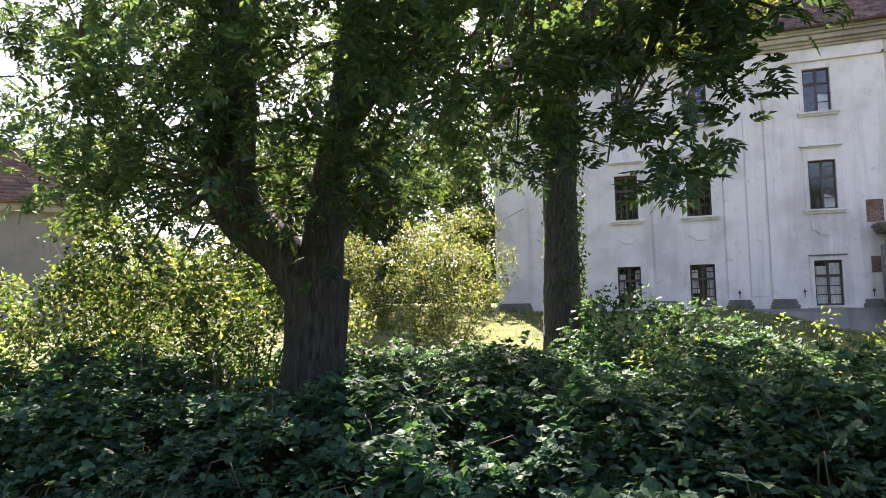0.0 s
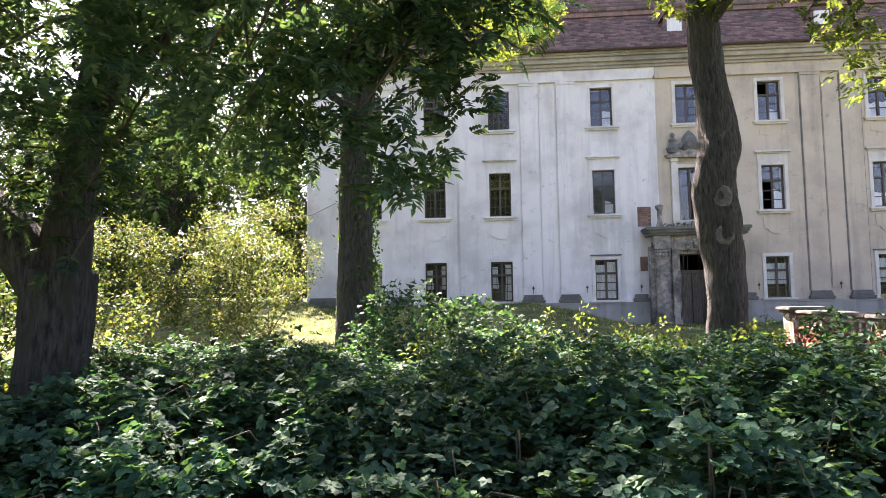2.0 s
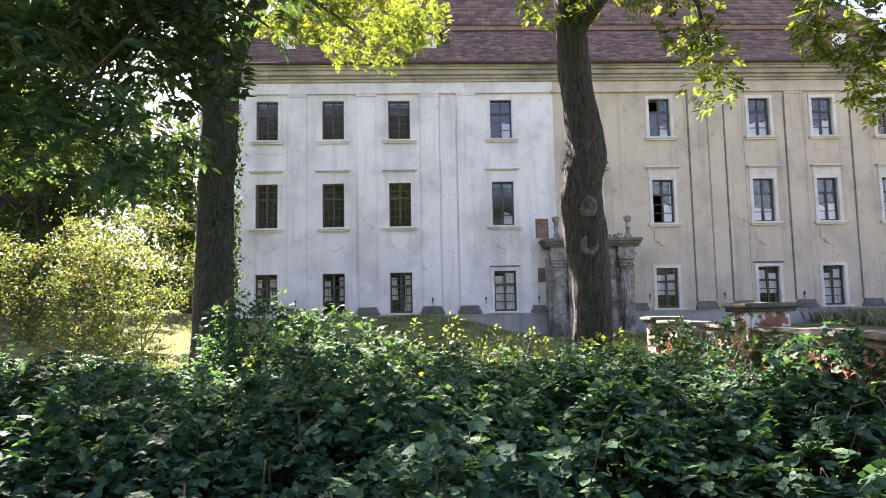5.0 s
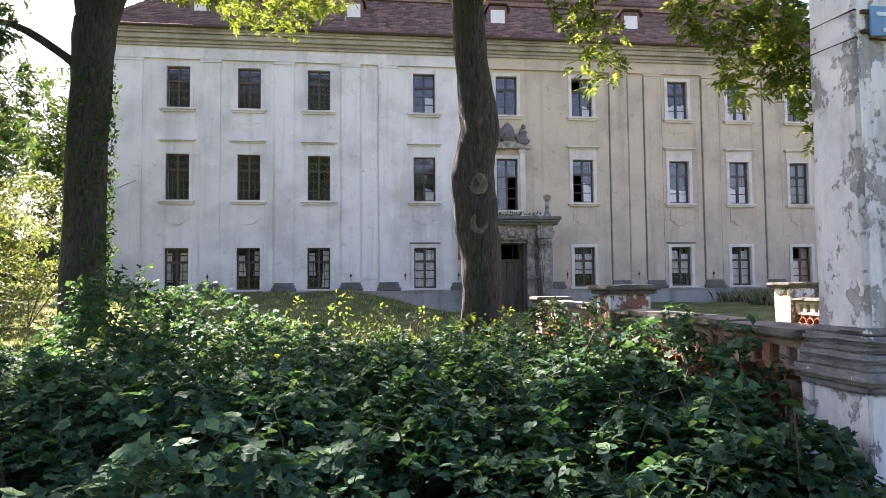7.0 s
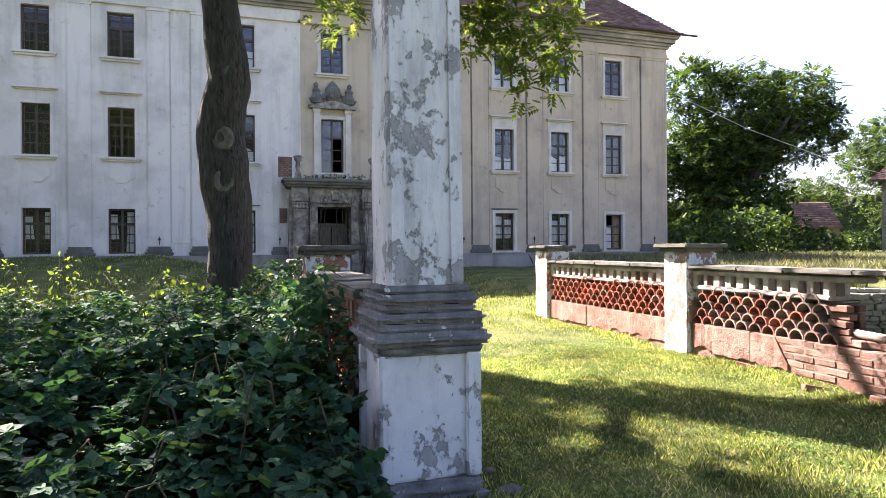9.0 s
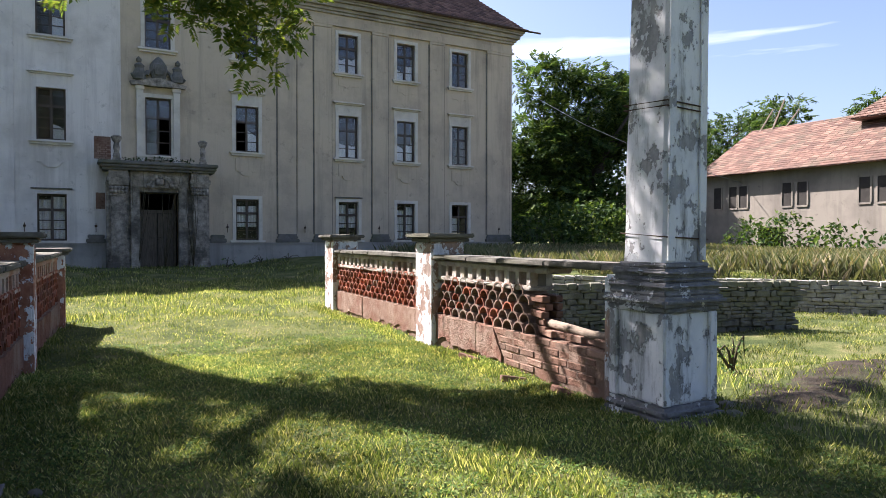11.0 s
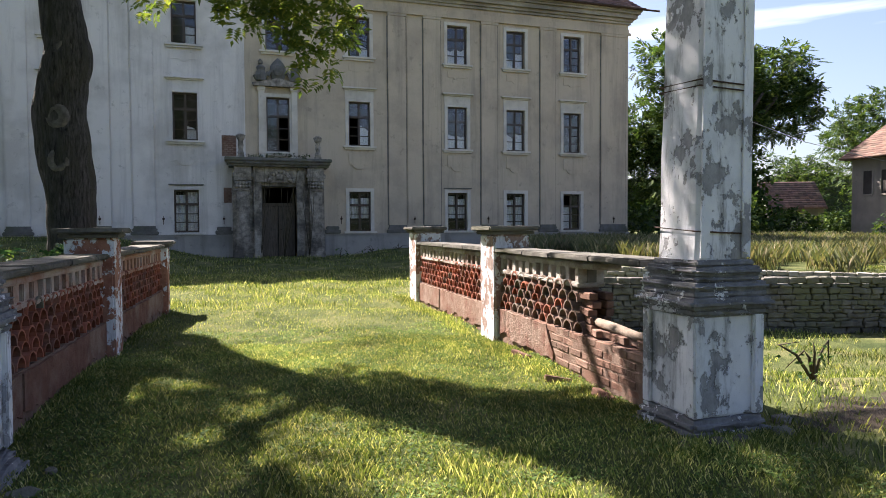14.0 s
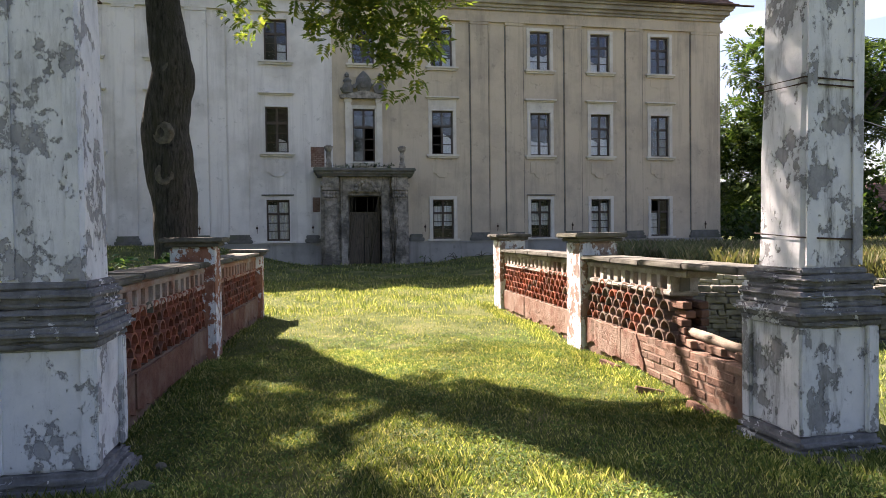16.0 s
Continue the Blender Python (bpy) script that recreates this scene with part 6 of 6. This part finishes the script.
# ---- grass ----
BLADE = np.array([(-0.5, 0, 0), (0.5, 0, 0), (0.25, 0.12, 0.6), (0.0, 0.38, 1.0)], float)
BLADE_F = np.array([(0, 1, 2), (0, 2, 3)])


def grass(name, label, x, y, height, width, material, lean=0.35):
    n = len(x)
    yaw = rng.uniform(0, 2 * np.pi, n)
    c, s = np.cos(yaw), np.sin(yaw)
    h = height * rng.uniform(0.5, 1.35, n)
    base = np.repeat(BLADE[None], n, 0)
    base = base * np.stack([np.full(n, width), h * lean * 3, h], 1)[:, None, :]
    vx = base[..., 0] * c[:, None] - base[..., 1] * s[:, None] + x[:, None]
    vy = base[..., 0] * s[:, None] + base[..., 1] * c[:, None] + y[:, None]
    vz = base[..., 2] + ground_z(x, y)[:, None] - 0.01
    f = (BLADE_F[None] + (np.arange(n) * 4)[:, None, None]).reshape(-1, 3)
    return tagged(part(name, (np.stack([vx, vy, vz], -1).reshape(-1, 3), f), material), label, "grass", kind="stuff")


def clumpy(n, xa, xb, ya, yb, scale=0.5, cut=-0.1):
    x, y = rng.uniform(xa, xb, n), rng.uniform(ya, yb, n)
    k = np.array([noise.noise(Vector((a / scale, b / scale, 1.5))) > cut for a, b in zip(x, y)], bool)
    return x[k], y[k]


x, y = clumpy(165000, 5.6, 10.9, 1.9, 8.5, 0.35, -0.9)
grass("lawn_grass", "short trodden grass of the path, sunlit and dry in patches", x, y, 0.034, 0.0075, M_GRASS, 0.5)
x, y = clumpy(65000, 5.6, 13.0, 8.5, 22.0, 0.5, -0.9)
grass("lawn_grass", "short grass of the drive in front of the house", x, y, 0.034, 0.012, M_GRASS, 0.45)
x, y = clumpy(90000, 5.6, 10.8, 1.9, 9.5, 0.22, 0.0)
clover = np.stack([x, y, ground_z(x, y) + rng.uniform(0.006, 0.034, len(x))], 1)
tagged(leaves("clover", clover, 0.026, M_CLOVER, None, "leaf", 0.35), "small clover and weed leaves in the lawn", "clover", kind="stuff")
x, y = clumpy(16000, 5.5, 10.4, 0.6, 4.6, 0.6, 0.28)
grass("grass_tufts", "longer green grass tufts on the path", x, y, 0.055, 0.005, M_GRASS)
x, y = clumpy(80000, 10.9, 26, 1.5, 13, 0.6, -0.2)
grass("meadow_grass", "lush meadow grass beside the gate", x, y, 0.075, 0.008, M_GRASS)
x, y = clumpy(45000, -9, 14, 12.0, 30.0, 0.8, -0.2)
grass("meadow_grass", "rough grass before the house", x, y, 0.10, 0.016, M_GRASS)
x, y = clumpy(16000, -10, 5.2, -1.0, 4.0, 0.5, -0.2)
grass("verge_grass", "grassy verge along the brambles", x, y, 0.10, 0.008, M_GRASS)
x = np.concatenate([rng.normal(10.36, 0.09, 5000), rng.normal(6.02, 0.07, 3500), rng.uniform(9.9, 11.2, 2500), rng.uniform(5.35, 6.3, 1500)])
y = np.concatenate([rng.uniform(4.4, 13, 5000), rng.uniform(4.9, 13.2, 3500), rng.normal(3.62, 0.10, 2500), rng.normal(4.0, 0.09, 1500)])
x = x + 0.045 * (y - 8) * (np.abs(y - 4) > 0.6)
grass("edge_grass", "longer grass and weeds along the feet of the walls", x, y, 0.06, 0.006, M_GRASS)
x, y = clumpy(9000, 7.5, 9.3, 2.2, 4.3, 0.35, 0.08)
grass("grass_tufts", "bright green grass tufts in the path", x, y, 0.065, 0.005, M_GRASS)
x, y = clumpy(60000, 19, 40, 5, 30, 1.2, -0.15)
k = x - (17.5 + (16.0 - y) * 0.913) > 0.4
grass("tall_grass", "tall dry seeding grass in front of the barn", x[k], y[k], 0.52, 0.014, M_TALL, 0.4)

# ---- single bramble leaves that stand out of the thicket ----
for k in range(4):
    me = bpy.data.meshes.new("leaf")
    sv = ROUND_TRIO * np.array((1.0 + 0.08 * k, 1.0, 1.0 - 0.3 * k)) * (0.095 + 0.010 * k)
    me.from_pydata([tuple(v) for v in sv], [], [tuple(int(i) for i in f) for f in ROUND_TRIO_F])
    me.materials.append(M_BRAMBLE)
    for b in [o for o in scene.objects if o.name.startswith("bramble_thicket") and o.location.y < 5.5]:
        for _ in range(24):
            x = b.location.x + random.uniform(-0.95, 0.95)
            y = random.uniform(3.6, 5.2)
            z = float(ground_z(x, y)) + float(bramble_top([x], [y])[0]) + random.uniform(-0.02, 0.06)
            share("leaf", me, Matrix.Translation((x - b.location.x, y - b.location.y, z)) @ Euler((random.gauss(0.1, 0.4), random.gauss(0, 0.4), random.uniform(0, 6.28))).to_matrix().to_4x4(), b)

# ---- added woods that close the place: unseen behind the walker, and far off all round ----
M_WOOD = rough_mat("dark_wood_edge", (0.008, 0.015, 0.008), (0.028, 0.04, 0.018), 1.2, None, 3.0, 1.0, 0.3)


def wood_edge(points, tops, label):
    vs, n = [], len(points)
    for k, ((x, y), top) in enumerate(zip(points, tops)):
        for q in range(9):
            z = -0.5 + (top + 0.5) * q / 8
            vs.append((x + 1.2 * noise.noise(Vector((x * 0.5, z * 0.5, 2))), y + 1.4 * noise.noise(Vector((y * 0.5 + x * 0.5, z * 0.5, 5))), z))
    g = Geo().add(vs, [(k * 9 + q, (k + 1) * 9 + q, (k + 1) * 9 + q + 1, k * 9 + q + 1) for k in range(n - 1) for q in range(8)])
    tagged(part("backdrop", g, M_WOOD), label, "trees", kind="structure")


xs = [-90 + 180 * k / 140 for k in range(141)]
# added out of view, taller towards -x so the left windows reflect dark
wood_edge([(x, -34 - 5 * math.cos(x / 40)) for x in xs], [8 + 24 * (1 - float(step(0.0, 9.0, x))) + 3.0 * noise.noise(Vector((x * 0.13, 4, 0))) + 1.6 * noise.noise(Vector((x * 0.6, 7, 0))) for x in xs], "unseen dark wood edge added far behind the path")
an = [radians(-10 + 200 * k / 260) for k in range(261)]
wood_edge([(150 * math.cos(a), 150 * math.sin(a)) for a in an], [11 + 3.0 * noise.noise(Vector((a * 30, 4, 0))) + 2.5 * noise.noise(Vector((a * 90, 7, 0))) for a in an], "distant line of woods on the horizon")
